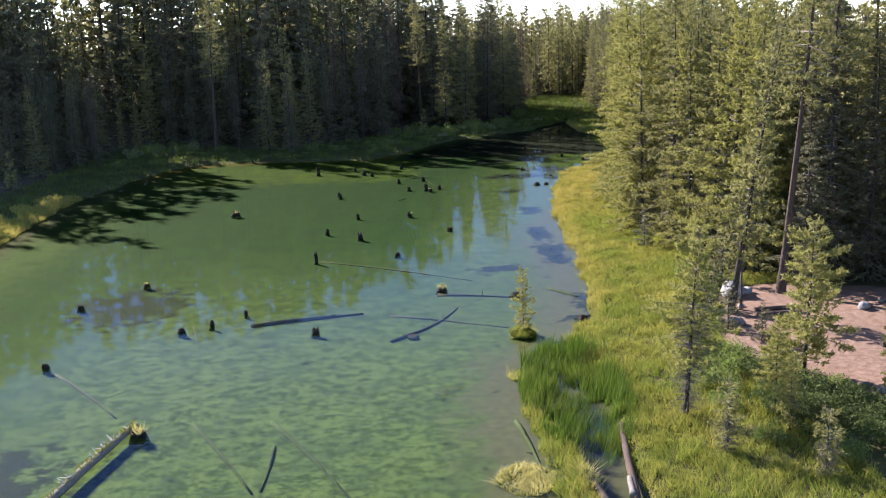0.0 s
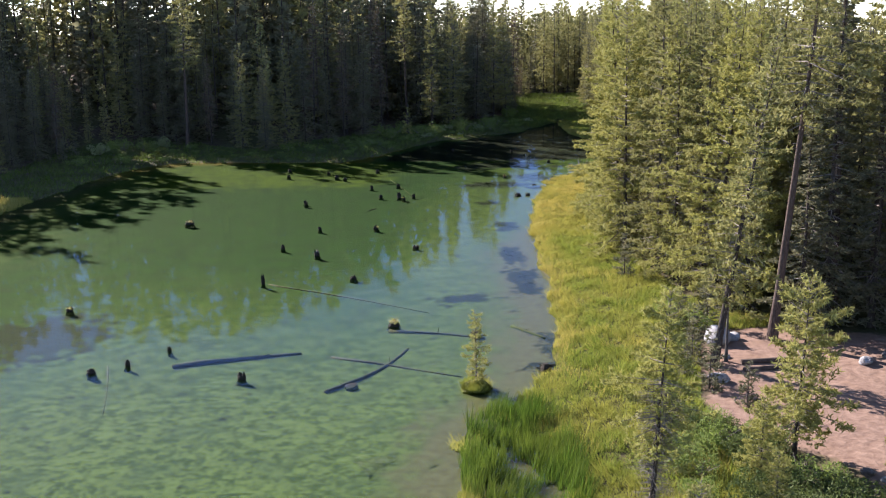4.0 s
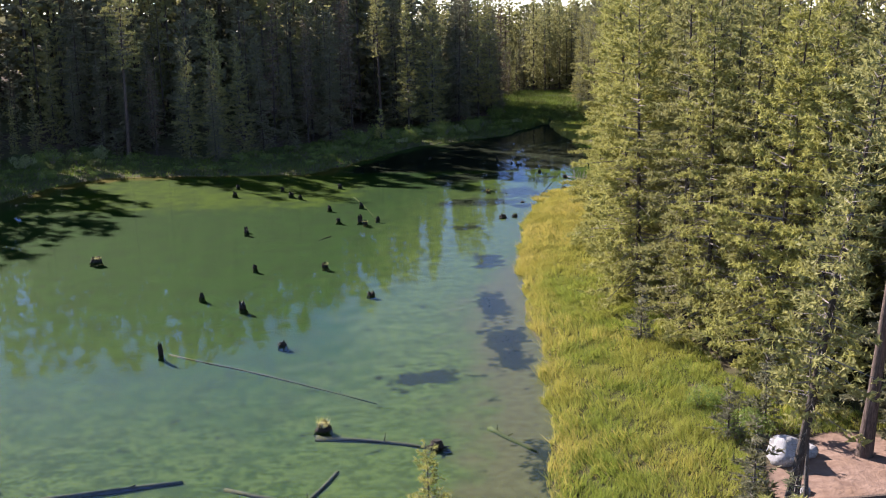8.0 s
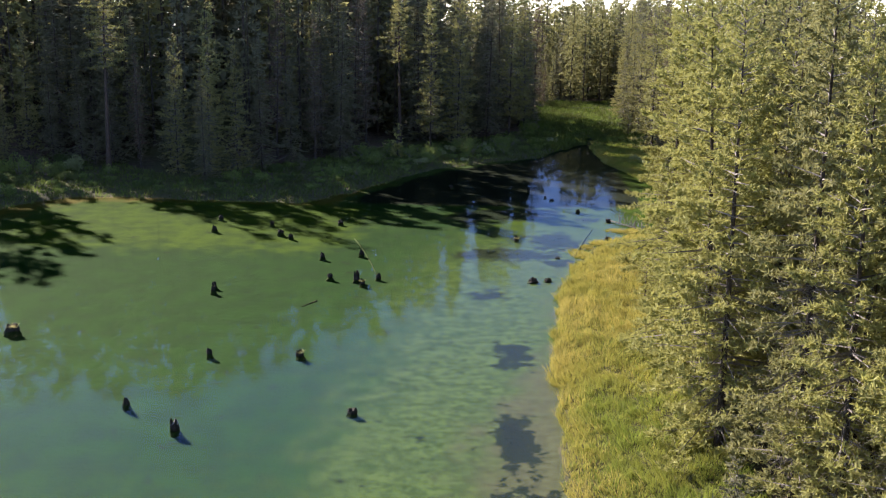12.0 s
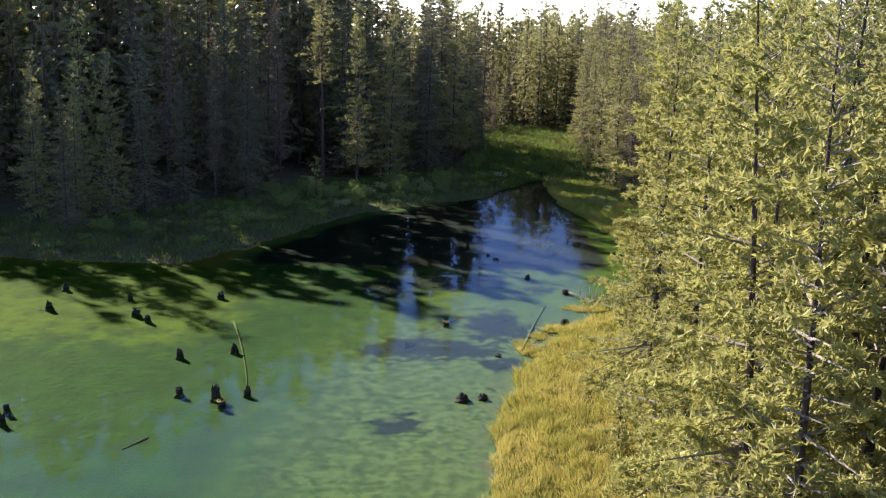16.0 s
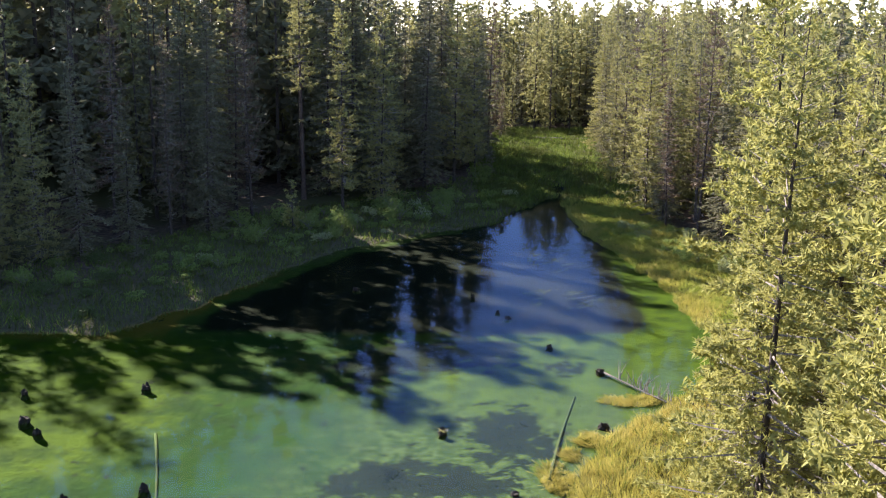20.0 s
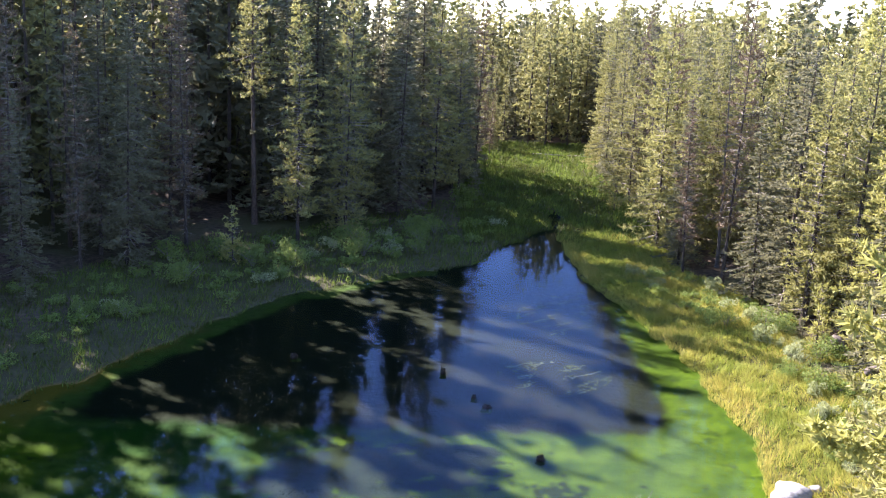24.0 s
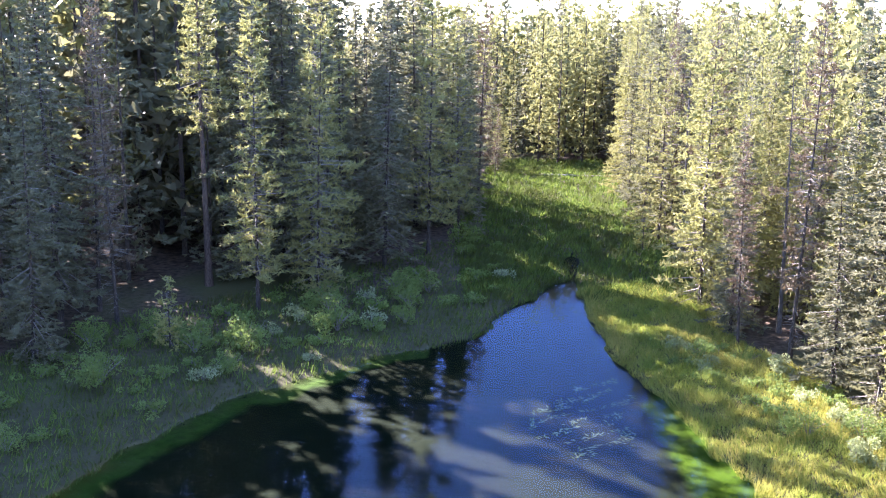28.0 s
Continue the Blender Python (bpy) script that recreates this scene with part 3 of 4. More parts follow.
SNAGS = [snag("dead_snag", 31, 20, 0.17, 220, 1.7, "bare grey dead tree with short broken branches"), snag("dead_snag", 32, 13, 0.16, 90, 1.2, "thin bleached dead trunk among the pines")]
SAPLINGS = [conifer("young_pine", 35, 5.0, 0.3, 1.1, 0.08, 150, 0.45, PINE_YELLOW, BARK, "young green pine growing at the forest edge", "tree", step=0.3),
            conifer("young_fir", 36, 4.0, 0.2, 1.0, 0.07, 140, 0.45, FIR, BARK, "small dark young fir below taller trees", "tree", droop=0.25, flat=0.4, step=0.3)]
USED = set()


def plant(kind, x, y, scale=1.0, turn=0.0, lean=(0.0, 0.0), group="", label=""):
    """Puts a tree of that kind on the ground: the first one is the model itself, the rest are copies."""
    m = Matrix.LocRotScale((x, y, up(x, y) - 0.05), Euler((radians(lean[0]), radians(lean[1]), turn)), (scale, scale, scale * random.uniform(0.94, 1.06)))
    if kind not in USED:
        USED.add(kind)
        kind.matrix_basis = m
        ob = kind
    else:
        ob = copy_thing(kind, m)
        ob.scale = m.to_scale()
    return tagged(ob, label, group=group)


rng = random.Random(7)
TAKEN = {}


def free(x, y, gap):
    cx, cy = int(x // 3), int(y // 3)
    for i in range(cx - 2, cx + 3):
        for j in range(cy - 2, cy + 3):
            for px, py in TAKEN.get((i, j), ()):
                if (px - x) ** 2 + (py - y) ** 2 < gap * gap:
                    return False
    TAKEN.setdefault((cx, cy), []).append((x, y))
    return True


def scatter(n, x0, x1, y0, y1, gap, ok):
    r = np.random.RandomState(n)
    x, y = r.uniform(x0, x1, n), r.uniform(y0, y1, n)
    k = ok(x, y)
    return [(float(a), float(b)) for a, b in zip(x[k], y[k]) if free(a, b, gap)]


LEFT_WOOD = LEFT_EDGE + [(30, 330), (-130, 330), (-130, 60)]
RIGHT_WOOD = RIGHT_EDGE + [(45, 330), (130, 330), (130, -20)]


def depth_in(edge, wood, x, y):
    return closest(edge, x, y) * np.where(inside(wood, x, y), 1, -1)


def between(lo, v, hi):
    return (v > lo) & (v < hi)


# trees that stand apart and were told one by one
TALL = conifer("pine_tree", 41, 27.0, 12.0, 2.6, 0.30, 1100, 0.45, PINE, BARK_RED, "tall leaning pine with a long bare reddish trunk beside the clearing", "tree", twigs=40, twig_low=9.0, blades=6)
plant(TALL, 27.1, 69.7, 1.0, 0.0, (1.0, 4.0))
plant(TALL, 31.8, 73.0, 1.05, 2.0, (0, 1.5), label="tall pine with a long bare dark trunk behind the clearing")
plant(SNAGS[1], 23.4, 66.0, 0.62, 1.3, (0, 8.0))
plant(NEAR_PINES[3], 22.6, 65.4, 0.8, 0.0, (0, 8.0))
for tx, ty in ((27.1, 69.7), (32.5, 74.6), (22.4, 64.2), (23.3, 66.5)):
    free(tx, ty, 0)
PINE_A = conifer("pine_tree", 43, 8.9, 2.6, 1.6, 0.13, 1150, 0.27, PINE_YELLOW, BARK, "young pine with grey bare lower twigs standing in the sedge", "tree", twigs=460, twig_reach=1.45, twig_low=0.4, blades=10, slim=0.1, step=0.3)
plant(PINE_A, 15.7, 48.6, 1.0, 0.0, (0, 3.0))
PINE_B = conifer("pine_tree", 44, 7.8, 1.5, 2.05, 0.14, 1500, 0.29, PINE_YELLOW, BARK, "bushy young pine beside the bare dirt clearing", "tree", twigs=60, blades=10, slim=0.1, step=0.32)
plant(PINE_B, 22.5, 52.7, 1.05, 0.0, (0, 2.0))
plant(PINE_B, 26.0, 48.6, 0.8, 2.0)
plant(PINE_B, 24.6, 41.5, 0.62, 4.0)
plant(PINE_B, 19.6, 46.2, 0.45, 1.0)
plant(PINE_B, 20.4, 50.4, 0.5, 3.0)
plant(PINE_B, 27.4, 43.0, 0.8, 5.0)
PINE_C = conifer("young_pine", 45, 3.4, 0.5, 0.8, 0.06, 240, 0.24, PINE, BARK, "small thin pine with dead lower twigs in the grass", "tree", twigs=120, twig_reach=0.8, twig_low=0.1, step=0.25)
plant(PINE_C, 16.4, 44.4)
plant(PINE_C, 19.5, 41.7, 0.9, 2.0)
plant(SAPLINGS[1], 36.2, 73.2, 1.0)
for x, y, size in ((21.7, 66.6, 0.8), (20.7, 64.0, 0.62), (21.4, 61.8, 0.75), (22.6, 59.4, 0.55), (22.2, 71.6, 0.7), (24.2, 73.0, 0.8)):
    plant(SAPLINGS[1], x, y, size, x)
plant(NEAR_PINES[4], 29.0, 70.6, 0.72, 1.0, label="dense green fir beside the dirt path")
plant(NEAR_PINES[4], 33.6, 71.6, 0.85, 2.0, label="dense green fir behind the dirt clearing")
plant(TALL, 35.0, 75.0, 0.95, 4.0, (0, 2.0), label="tall pine with a long bare dark trunk behind the clearing")
for tx, ty in ((29.0, 70.6), (33.6, 71.6), (35.0, 75.0)):
    free(tx, ty, 0)
ISLE_PINE = conifer("young_pine", 46, 4.2, 0.5, 0.68, 0.06, 420, 0.2, PINE_YELLOW, BARK, "small lone pine growing on a tuft in the lake", "tree", blades=10, slim=0.1, step=0.22)
plant(ISLE_PINE, 9.75, 63.4)

plant(SAPLINGS[0], 3.9, 184.1, 0.9, 0.4, label="young sunlit pine on the grassy bank")
plant(MID_PINES[1], 7.9, 192.4, 0.9, 1.2, label="slender pine with a bare pale lower trunk behind the bank")
plant(MID_PINES[0], 11.6, 196.4, 0.95, 2.2)
for tx, ty in ((3.9, 184.1), (7.9, 192.4), (11.6, 196.4)):
    free(tx, ty, 0)

# forest edge, tree by tree
SUN_WAY = (-0.66, 0.75)
# openings added to the forest so that sun patches reach the bank
GAPS = [(-30.5, 157.0, 4.6), (6.0, 185.5, 1.6), (13.2, 187.0, 2.1), (24.6, 209.0, 1.4), (-18.0, 159.0, 1.0), (-9.0, 171.0, 1.0)]


def gap_limit(x, y):
    """The height that lets sunlight in below the canopy to the bank (0: nothing stands there, -1: a bare stem), and
    trees kept low to let sun onto the far meadow.
    """
    most = 60.0
    for gx, gy, half in GAPS:
        along, across = (x - gx) * SUN_WAY[0] + (y - gy) * SUN_WAY[1], abs((x - gx) * SUN_WAY[1] - (y - gy) * SUN_WAY[0])
        if across < half and -1 < along < 60:
            most = min(most, 0.0 if along < 13 else -1.0 if along < 25 and half < 4 else 0.44 * along)
    if 4 < x < 34 and 243 < y < 285:
        most = min(most, 8.0 + 0.14 * (y - 243))
    return most


right_edge = scatter(5200, 20, 62, 60, 262, 2.5, lambda x, y: between(0.6, depth_in(RIGHT_EDGE, RIGHT_WOOD, x, y), 10))
left_edge = scatter(4200, -60, 32, 142, 262, 3.1, lambda x, y: between(0.3, depth_in(LEFT_EDGE, LEFT_WOOD, x, y), 7))
for x, y in right_edge:
    d, r = float(depth_in(RIGHT_EDGE, RIGHT_WOOD, np.array([x]), np.array([y]))[0]), rng.random()
    tall = rng.uniform(18.5, 23.5) if y < 125 else rng.uniform(14, 22)
    if 74 < y < 132 and d < 3.6:
        kind = CLOSE_PINES[rng.choice((0, 1, 2, 1, 0))]
    elif y < 175 and d < (10 if y < 150 else 6):
        # past y 142 more yellow-green needles, their colour adding to the sunlight
        kind = NEAR_PINES[rng.choice((0, 0, 1, 2, 0, 2, 1, 4) if y < 142 else (0, 1, 2, 0, 2, 4, 2))] if y > 78 else NEAR_PINES[rng.choice((3, 1, 4, 3))]
    elif r < 0.05:
        kind = SNAGS[0]
    else:
        kind = MID_PINES[rng.choice((0, 0, 1, 2, 3, 4, 5, 0, 2))]
    plant(kind, x, y, tall / TALLNESS[kind], rng.uniform(0, 6.28), (rng.uniform(-2, 2), rng.uniform(-2, 2)), "forest trees on the sunny shore")
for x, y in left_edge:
    # mostly the dark firs here, so needle colour deepens the shore's shade
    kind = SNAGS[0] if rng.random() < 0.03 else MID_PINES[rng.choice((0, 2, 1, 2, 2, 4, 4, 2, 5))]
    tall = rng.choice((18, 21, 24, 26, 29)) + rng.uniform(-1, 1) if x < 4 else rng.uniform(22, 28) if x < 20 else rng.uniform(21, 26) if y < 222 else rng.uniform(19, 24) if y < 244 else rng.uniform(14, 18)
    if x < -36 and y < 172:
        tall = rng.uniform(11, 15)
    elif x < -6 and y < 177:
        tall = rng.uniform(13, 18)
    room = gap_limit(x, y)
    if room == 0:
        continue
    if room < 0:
        # bare stem added here, its high crown shading the water beyond the bank
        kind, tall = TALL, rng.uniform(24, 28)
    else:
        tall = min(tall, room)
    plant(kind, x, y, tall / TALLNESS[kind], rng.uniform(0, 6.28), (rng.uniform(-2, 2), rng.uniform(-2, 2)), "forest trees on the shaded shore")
for x, y in scatter(160, 20, 46, 78, 255, 1.2, lambda x, y: between(-1.2, depth_in(RIGHT_EDGE, RIGHT_WOOD, x, y), 0.8)):
    plant(SAPLINGS[rng.choice((0, 0, 1))], x, y, rng.uniform(0.35, 0.95), rng.uniform(0, 6.28), (0, 0), "young trees along the forest edge")
for x, y in scatter(130, -48, 30, 120, 250, 1.5, lambda x, y: between(-2.5, depth_in(LEFT_EDGE, LEFT_WOOD, x, y), 1.0)):
    plant(SAPLINGS[rng.choice((0, 1, 1))], x, y, rng.uniform(0.4, 1.0), rng.uniform(0, 6.28), (0, 0), "young trees along the forest edge")


def far_forest():
    """The crowd of trees behind the edges, as one mesh."""
    models = []
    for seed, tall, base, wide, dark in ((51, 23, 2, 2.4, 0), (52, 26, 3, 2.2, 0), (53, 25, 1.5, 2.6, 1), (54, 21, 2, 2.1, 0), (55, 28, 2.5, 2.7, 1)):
        for clumps, size, slim in ((300, 0.85, 0.2), (120, 1.5, 0.24)):
            r = np.random.RandomState(seed)
            leaf, _ = crown_geometry(r, tall, base, wide * 1.25, clumps, size, 4, slim, 0.62, 0.2, 0.4 if dark else 0.8, 0.1, step=0.8)
            z = np.array([0, tall * 0.5, tall * 0.97])
            bole = tube(np.stack([0 * z, 0 * z, z], 1), [0.22, 0.13, 0.02], 4, 0, r, False)
            v, f = join(leaf, bole)
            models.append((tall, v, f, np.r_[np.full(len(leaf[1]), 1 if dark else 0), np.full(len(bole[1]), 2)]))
    spots = scatter(3200, 26, 110, 40, 330, 2.8, lambda x, y: between(9, depth_in(RIGHT_EDGE, RIGHT_WOOD, x, y), np.where(y < 250, 34, 60)))
    spots += scatter(4600, -100, 30, 142, 330, 2.7, lambda x, y: between(6, depth_in(LEFT_EDGE, LEFT_WOOD, x, y), np.where(y < 240, 40, 60)))
    spots += scatter(2400, 8, 80, 259, 330, 2.6, lambda x, y: x > 0)
    vs, fs, ms, n = [], [], [], 0
    px, py = np.array(spots).T
    level = height(px, py)
    deep = np.minimum(closest(LEFT_EDGE, px, py), closest(RIGHT_EDGE, px, py)) > np.where(py > 258, 30, 15)
    for (x, y), z, back in zip(spots, level, deep):
        if gap_limit(x, y) <= 0:
            continue
        # dark firs crowd the left side, their colour standing in for shade
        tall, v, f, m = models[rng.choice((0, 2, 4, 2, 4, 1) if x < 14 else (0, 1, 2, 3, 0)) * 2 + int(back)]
        s, a = min(gap_limit(x, y), (rng.uniform(27, 33) if back else rng.uniform(18, 23)) if x < 10 and y < 250 else rng.triangular(15, 25, 18.5) if y > 215 else rng.uniform(14, 20)) / tall, rng.uniform(0, 6.28)
        c, sn = math.cos(a) * s, math.sin(a) * s
        w = np.stack([v[:, 0] * c - v[:, 1] * sn + x, v[:, 0] * sn + v[:, 1] * c + y, v[:, 2] * s + z - 0.1], 1)
        vs.append(w), fs.append(f + n), ms.append(m)
        n += len(v)
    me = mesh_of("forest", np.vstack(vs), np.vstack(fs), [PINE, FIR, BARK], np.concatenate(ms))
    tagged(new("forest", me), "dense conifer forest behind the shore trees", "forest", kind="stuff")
    return len(spots)


far_forest()


# ---- grass ----
def blade_field(name, mat, pts, tall, wide, label, lean=0.35, drift=(0.0, 0.0), category="grass", sunk=False):
    """Grass blades rooted at the points, in leaning tufts, as one mesh."""
    r = np.random.RandomState(len(pts))
    x, y = pts[:, 0], pts[:, 1]
    z = height(x, y) - 0.03
    n = len(pts)
    h = tall * r.uniform(0.55, 1.25, n) * np.maximum(0.3, 1 + 0.4 * waves(x, y, 3.4, 21) + 0.4 * waves(x, y, 1.1, 23))
    ang = 3.0 * waves(x, y, 2.6, 22) + r.normal(0, 0.9, n)
    off = np.stack([np.cos(ang), np.sin(ang)], 1) * (h * lean * r.uniform(0.3, 1.6, n))[:, None] + np.array(drift) * h[:, None]
    w = wide * r.uniform(0.6, 1.3, n)
    a = r.uniform(0, 6.28, n)
    sx, sy = np.cos(a) * w, np.sin(a) * w
    root = np.stack([x, y, z], 1)
    side = np.stack([sx, sy, 0 * sx], 1)
    tip = root + np.stack([off[:, 0], off[:, 1], h * np.sqrt(np.clip(1 - lean * lean, 0.2, 1))], 1)
    me = mesh_of(name, *tris(root - side, root + side, tip), mat)
    return tagged(new(name, me), label, category, kind="stuff")


def sample(n, x0, x1, y0, y1, keep):
    r = np.random.RandomState(n % 9973)
    x, y = r.uniform(x0, x1, n), r.uniform(y0, y1, n)
    k = keep(x, y)
    return np.stack([x[k], y[k]], 1)


def right_of(x, y):
    """Distance into the right wood, minus outside it."""
    return closest(RIGHT_EDGE, x, y) * np.where(inside(RIGHT_WOOD, x, y), 1, -1)


def left_of(x, y):
    return closest(LEFT_EDGE, x, y) * np.where(inside(LEFT_WOOD, x, y), 1, -1)


def gold_share(x, y):
    """How golden the sedge is: along the point and its outer rim."""
    g = np.clip((y - 98) / 16, 0, 1) * np.clip((150 - y) / 8, 0, 1) + 0.45 * np.exp(-(shore_distance(x, y) / 1.2) ** 2) * np.clip((y - 62) / 8, 0, 1) + 0.25 * waves(x, y, 16, 33)
    return np.clip(g + 0.12 * np.clip((y - 150) / 10, 0, 1) + 0.28 * waves(x, y, 5, 31), 0.03, 0.97)


def on_right_bank(x, y):
    d = shore_distance(x, y)
    return (d > -0.35) & (right_of(x, y) < 1.5) & (x > 5) & (height(x, y) > -0.15) & ~((y > 148) & (x < 29.5)) & (((x - 11.2) / 2.4) ** 2 + ((y - 53) / 7.0) ** 2 > 0.75 + 0.3 * waves(x, y, 2.0, 43))


def clearing_free(x, y):
    return ~((x > 20.5 + 0 * y) & (y > 36) & (y < 72) & (x > 20.5 + np.where(y > 60, 0.25 * (y - 60), 0.06 * (58 - y))))


strip = sample(1900000, 6, 46, 24, 200, lambda x, y: on_right_bank(x, y) & clearing_free(x, y) & (y > 30 + 3 * waves(x, y, 8, 44)) & (x < 33 + 0.15 * np.maximum(0, y - 100) + 3 * waves(x, y, 8, 45)))
pick = np.random.RandomState(5).uniform(0, 1, len(strip)) < gold_share(strip[:, 0], strip[:, 1])
blade_field("golden_sedge", GOLD, strip[pick], 0.5, 0.017, "tall golden sedge leaning along the lake shore", 0.5, (-0.25, -0.1))
blade_field("green_sedge", SEDGE, strip[~pick], 0.40, 0.017, "yellow-green sedge meadow between lake and pines", 0.5, (-0.15, -0.1))
reeds = sample(34000, 6.5, 14.5, 38, 62, lambda x, y: (((x - 11.2) / 2.6) ** 2 + ((y - 53) / 8.0) ** 2 < 1) & (waves(x, y, 3.5, 41) + 0.6 * waves(x, y, 1.2, 42) > -0.35))
blade_field("reeds", REED, reeds, 0.95, 0.02, "dark green reeds standing in shallow water", 0.3, (0.1, 0.1))
tufts = sample(30000, 5.5, 11.5, 38, 58, lambda x, y: (np.hypot((x - 8.0) / 1.2, (y - 43.4) / 1.6) < 1) | (np.hypot((x - 10.5) / 0.5, (y - 43.2) / 1.6) < 1) | (np.hypot((x - 8.9) / 0.7, (y - 55.9) / 0.6) < 1))
blade_field("pale_sedge_tufts", PALE, tufts, 0.5, 0.024, "pale yellow-green sedge tufts lying on the water", 0.75, (-0.3, -0.2))
rim = sample(60000, -44, -31, 86, 124, lambda x, y: (shore_distance(x, y) > -0.3) & (shore_distance(x, y) < 3.5 + 1.5 * waves(x, y, 6, 47)))
blade_field("shore_sedge", GOLD, rim, 0.5, 0.04, "golden sedge fringe on the open shore", 0.5)
mats = sample(90000, 18, 30, 126, 146, lambda x, y: (np.hypot((x - 26.6) / 1.7, (y - 141.8) / 0.9) < 1) | (np.hypot((x - 21.4) / 0.8, (y - 132.4) / 1.7) < 1) | (np.hypot((x - 23.6) / 0.7, (y - 136.6) / 0.9) < 1) | (np.hypot((x - 22.4) / 0.5, (y - 134.8) / 0.8) < 1))
blade_field("floating_sedge_mats", GOLD, mats, 0.42, 0.026, "pale golden sedge mats lying flat on the shallow water", 0.8, (-0.5, -0.3))
bank = sample(230000, -46, 34, 105, 214, lambda x, y: (shore_distance(x, y) > -0.5) & (left_of(x, y) < 3) & (x < 29.5))
blade_field("bank_grass", BANK, bank, 0.45, 0.035, "lush green grass on the shaded bank", 0.45)
meadow = sample(62000, 22, 46, 196, 262, lambda x, y: (shore_distance(x, y) > -0.3) & (right_of(x, y) < 2) & (left_of(x, y) < 2))
blade_field("meadow_grass", BANK, meadow, 0.55, 0.06, "green meadow at the head of the lake", 0.4)


# ---- stumps ----
def stump(x, y, top, r, seed, tuft=0, pale=False):
    """A drowned stump from the lake bed to above the water, with a jagged top and flared foot."""
    r, top = r * 0.74, top * 0.62
    g = np.random.RandomState(seed)
    foot = min(up(x, y) - 0.1, -0.2)
    root = tagged(new("stump"), "dark weathered tree stump rising from the lake" + (" with grass on top" if tuft else ""), "stump", "drowned stumps")
    root.matrix_basis = pose(x, y, 0, 0, 0, g.uniform(0, 360))
    z = np.array([foot, foot * 0.6, foot * 0.2, top * 0.35, top * 0.75, top])
    rad = r * np.array([1.6, 1.3, 1.12, 1.0, 0.9, 0.72]) * g.uniform(0.88, 1.12, 6)
    lean = g.uniform(-0.12, 0.12, 2)
    pts = np.stack([lean[0] * (z - foot), lean[1] * (z - foot), z], 1)
    v, f = tube(pts, rad, 11, 0.2, g, True)
    jag = g.uniform(-0.45, 0.4, 11) * (top + 0.1)
    v[5 * 11:6 * 11, 2] += jag
    v[-1, 2] -= 0.45 * top
    wet = v[f].mean(1)[:, 2] < -0.04
    part("bole", mesh_of("bole", v, f, [STUMPWOOD, SUNKEN_GREEN], wet.astype(int)), root)
    if pale:
        part("broken_top", mesh_of("broken_top", *tube([(0, 0, top * 0.55), (0.04, 0, top * 0.9), (0.1, 0.03, top * 1.25)], [r * 0.8, r * 0.55, r * 0.1], 7, 0.2, g), DEADWOOD), root, "pale splintered wood")
    if tuft:
        n = 70
        a, rr = g.uniform(0, 6.28, n), r * np.sqrt(g.uniform(0, 1, n))
        base = np.stack([rr * np.cos(a), rr * np.sin(a), np.full(n, top * 0.6)], 1)
        tip = base + np.stack([g.normal(0, 0.13, n), g.normal(0, 0.13, n), g.uniform(0.15, 0.42, n) * tuft], 1)
        sd = np.stack([-np.sin(a), np.cos(a), 0 * a], 1) * 0.022
        tagged(part("grass_tuft", mesh_of("grass_tuft", *tris(base - sd, base + sd, tip), PALE), root, "dry grass tuft"), kind="stuff")


STUMPS_NEAR = [(-19.5, 73.4, 0.30, 0.30), (-17.3, 60.4, 0.28, 0.26), (-16.7, 79.7, 0.30, 0.28), (-11.2, 66.8, 0.25, 0.30), (-9.6, 68.0, 0.45, 0.18), (-7.8, 70.6, 0.30, 0.16),
               (-2.8, 65.5, 0.38, 0.30), (-5.0, 98.3, 0.45, 0.22), (-2.7, 106.2, 0.35, 0.22), (2.5, 106.1, 0.42, 0.26), (6.2, 97.7, 0.30, 0.30), (1.7, 87.4, 0.32, 0.30),
               (-5.7, 121.0, 0.36, 0.2), (-5.5, 119.6, 0.38, 0.22), (-10.4, 144.6, 0.4, 0.26)]
STUMPS_FAR = [(0.8, 130, 0.45, 0.24), (2.1, 123.8, 0.32, 0.28), (4.1, 123.2, 0.75, 0.30), (4.6, 122.0, 0.45, 0.24), (5.6, 123.8, 0.42, 0.22), (3.8, 131.1, 0.34, 0.26),
              (0.8, 143.2, 0.35, 0.30), (-3.9, 138.6, 0.45, 0.34), (-2.8, 137.2, 0.3, 0.24), (-9.9, 139.6, 0.42, 0.28), (-5.3, 142.4, 0.3, 0.24), (16.5, 137.2, 0.36, 0.26),
              (23.3, 150.5, 0.3, 0.26), (19.4, 130.8, 0.12, 0.26), (19.2, 161.5, 0.5, 0.2), (10.9, 163.5, 0.35, 0.3), (21.3, 156.7, 0.15, 0.3), (20.7, 158.0, 0.2, 0.16)]
for n, (x, y, top, r) in enumerate(STUMPS_NEAR + STUMPS_FAR):
    stump(x, y, top, r, 100 + n, tuft=0.35 if n in (2, 9, 18, 26) else 0)
stump(-4.8, 86.3, 1.15, 0.17, 201)
stump(-1.8, 95.3, 0.62, 0.26, 202, 0, True)
stump(5.1, 74.9, 0.42, 0.42, 203, 1.0, True)
stump(-15.4, 109.8, 0.42, 0.48, 204, 0.7)
stump(16.9, 123.3, 0.34, 0.42, 205)
stump(18.0, 123.5, 0.30, 0.32, 206)
stump(24.4, 138.0, 0.36, 0.34, 207)
stump(3.2, 64.2, -0.06, 0.36, 208)


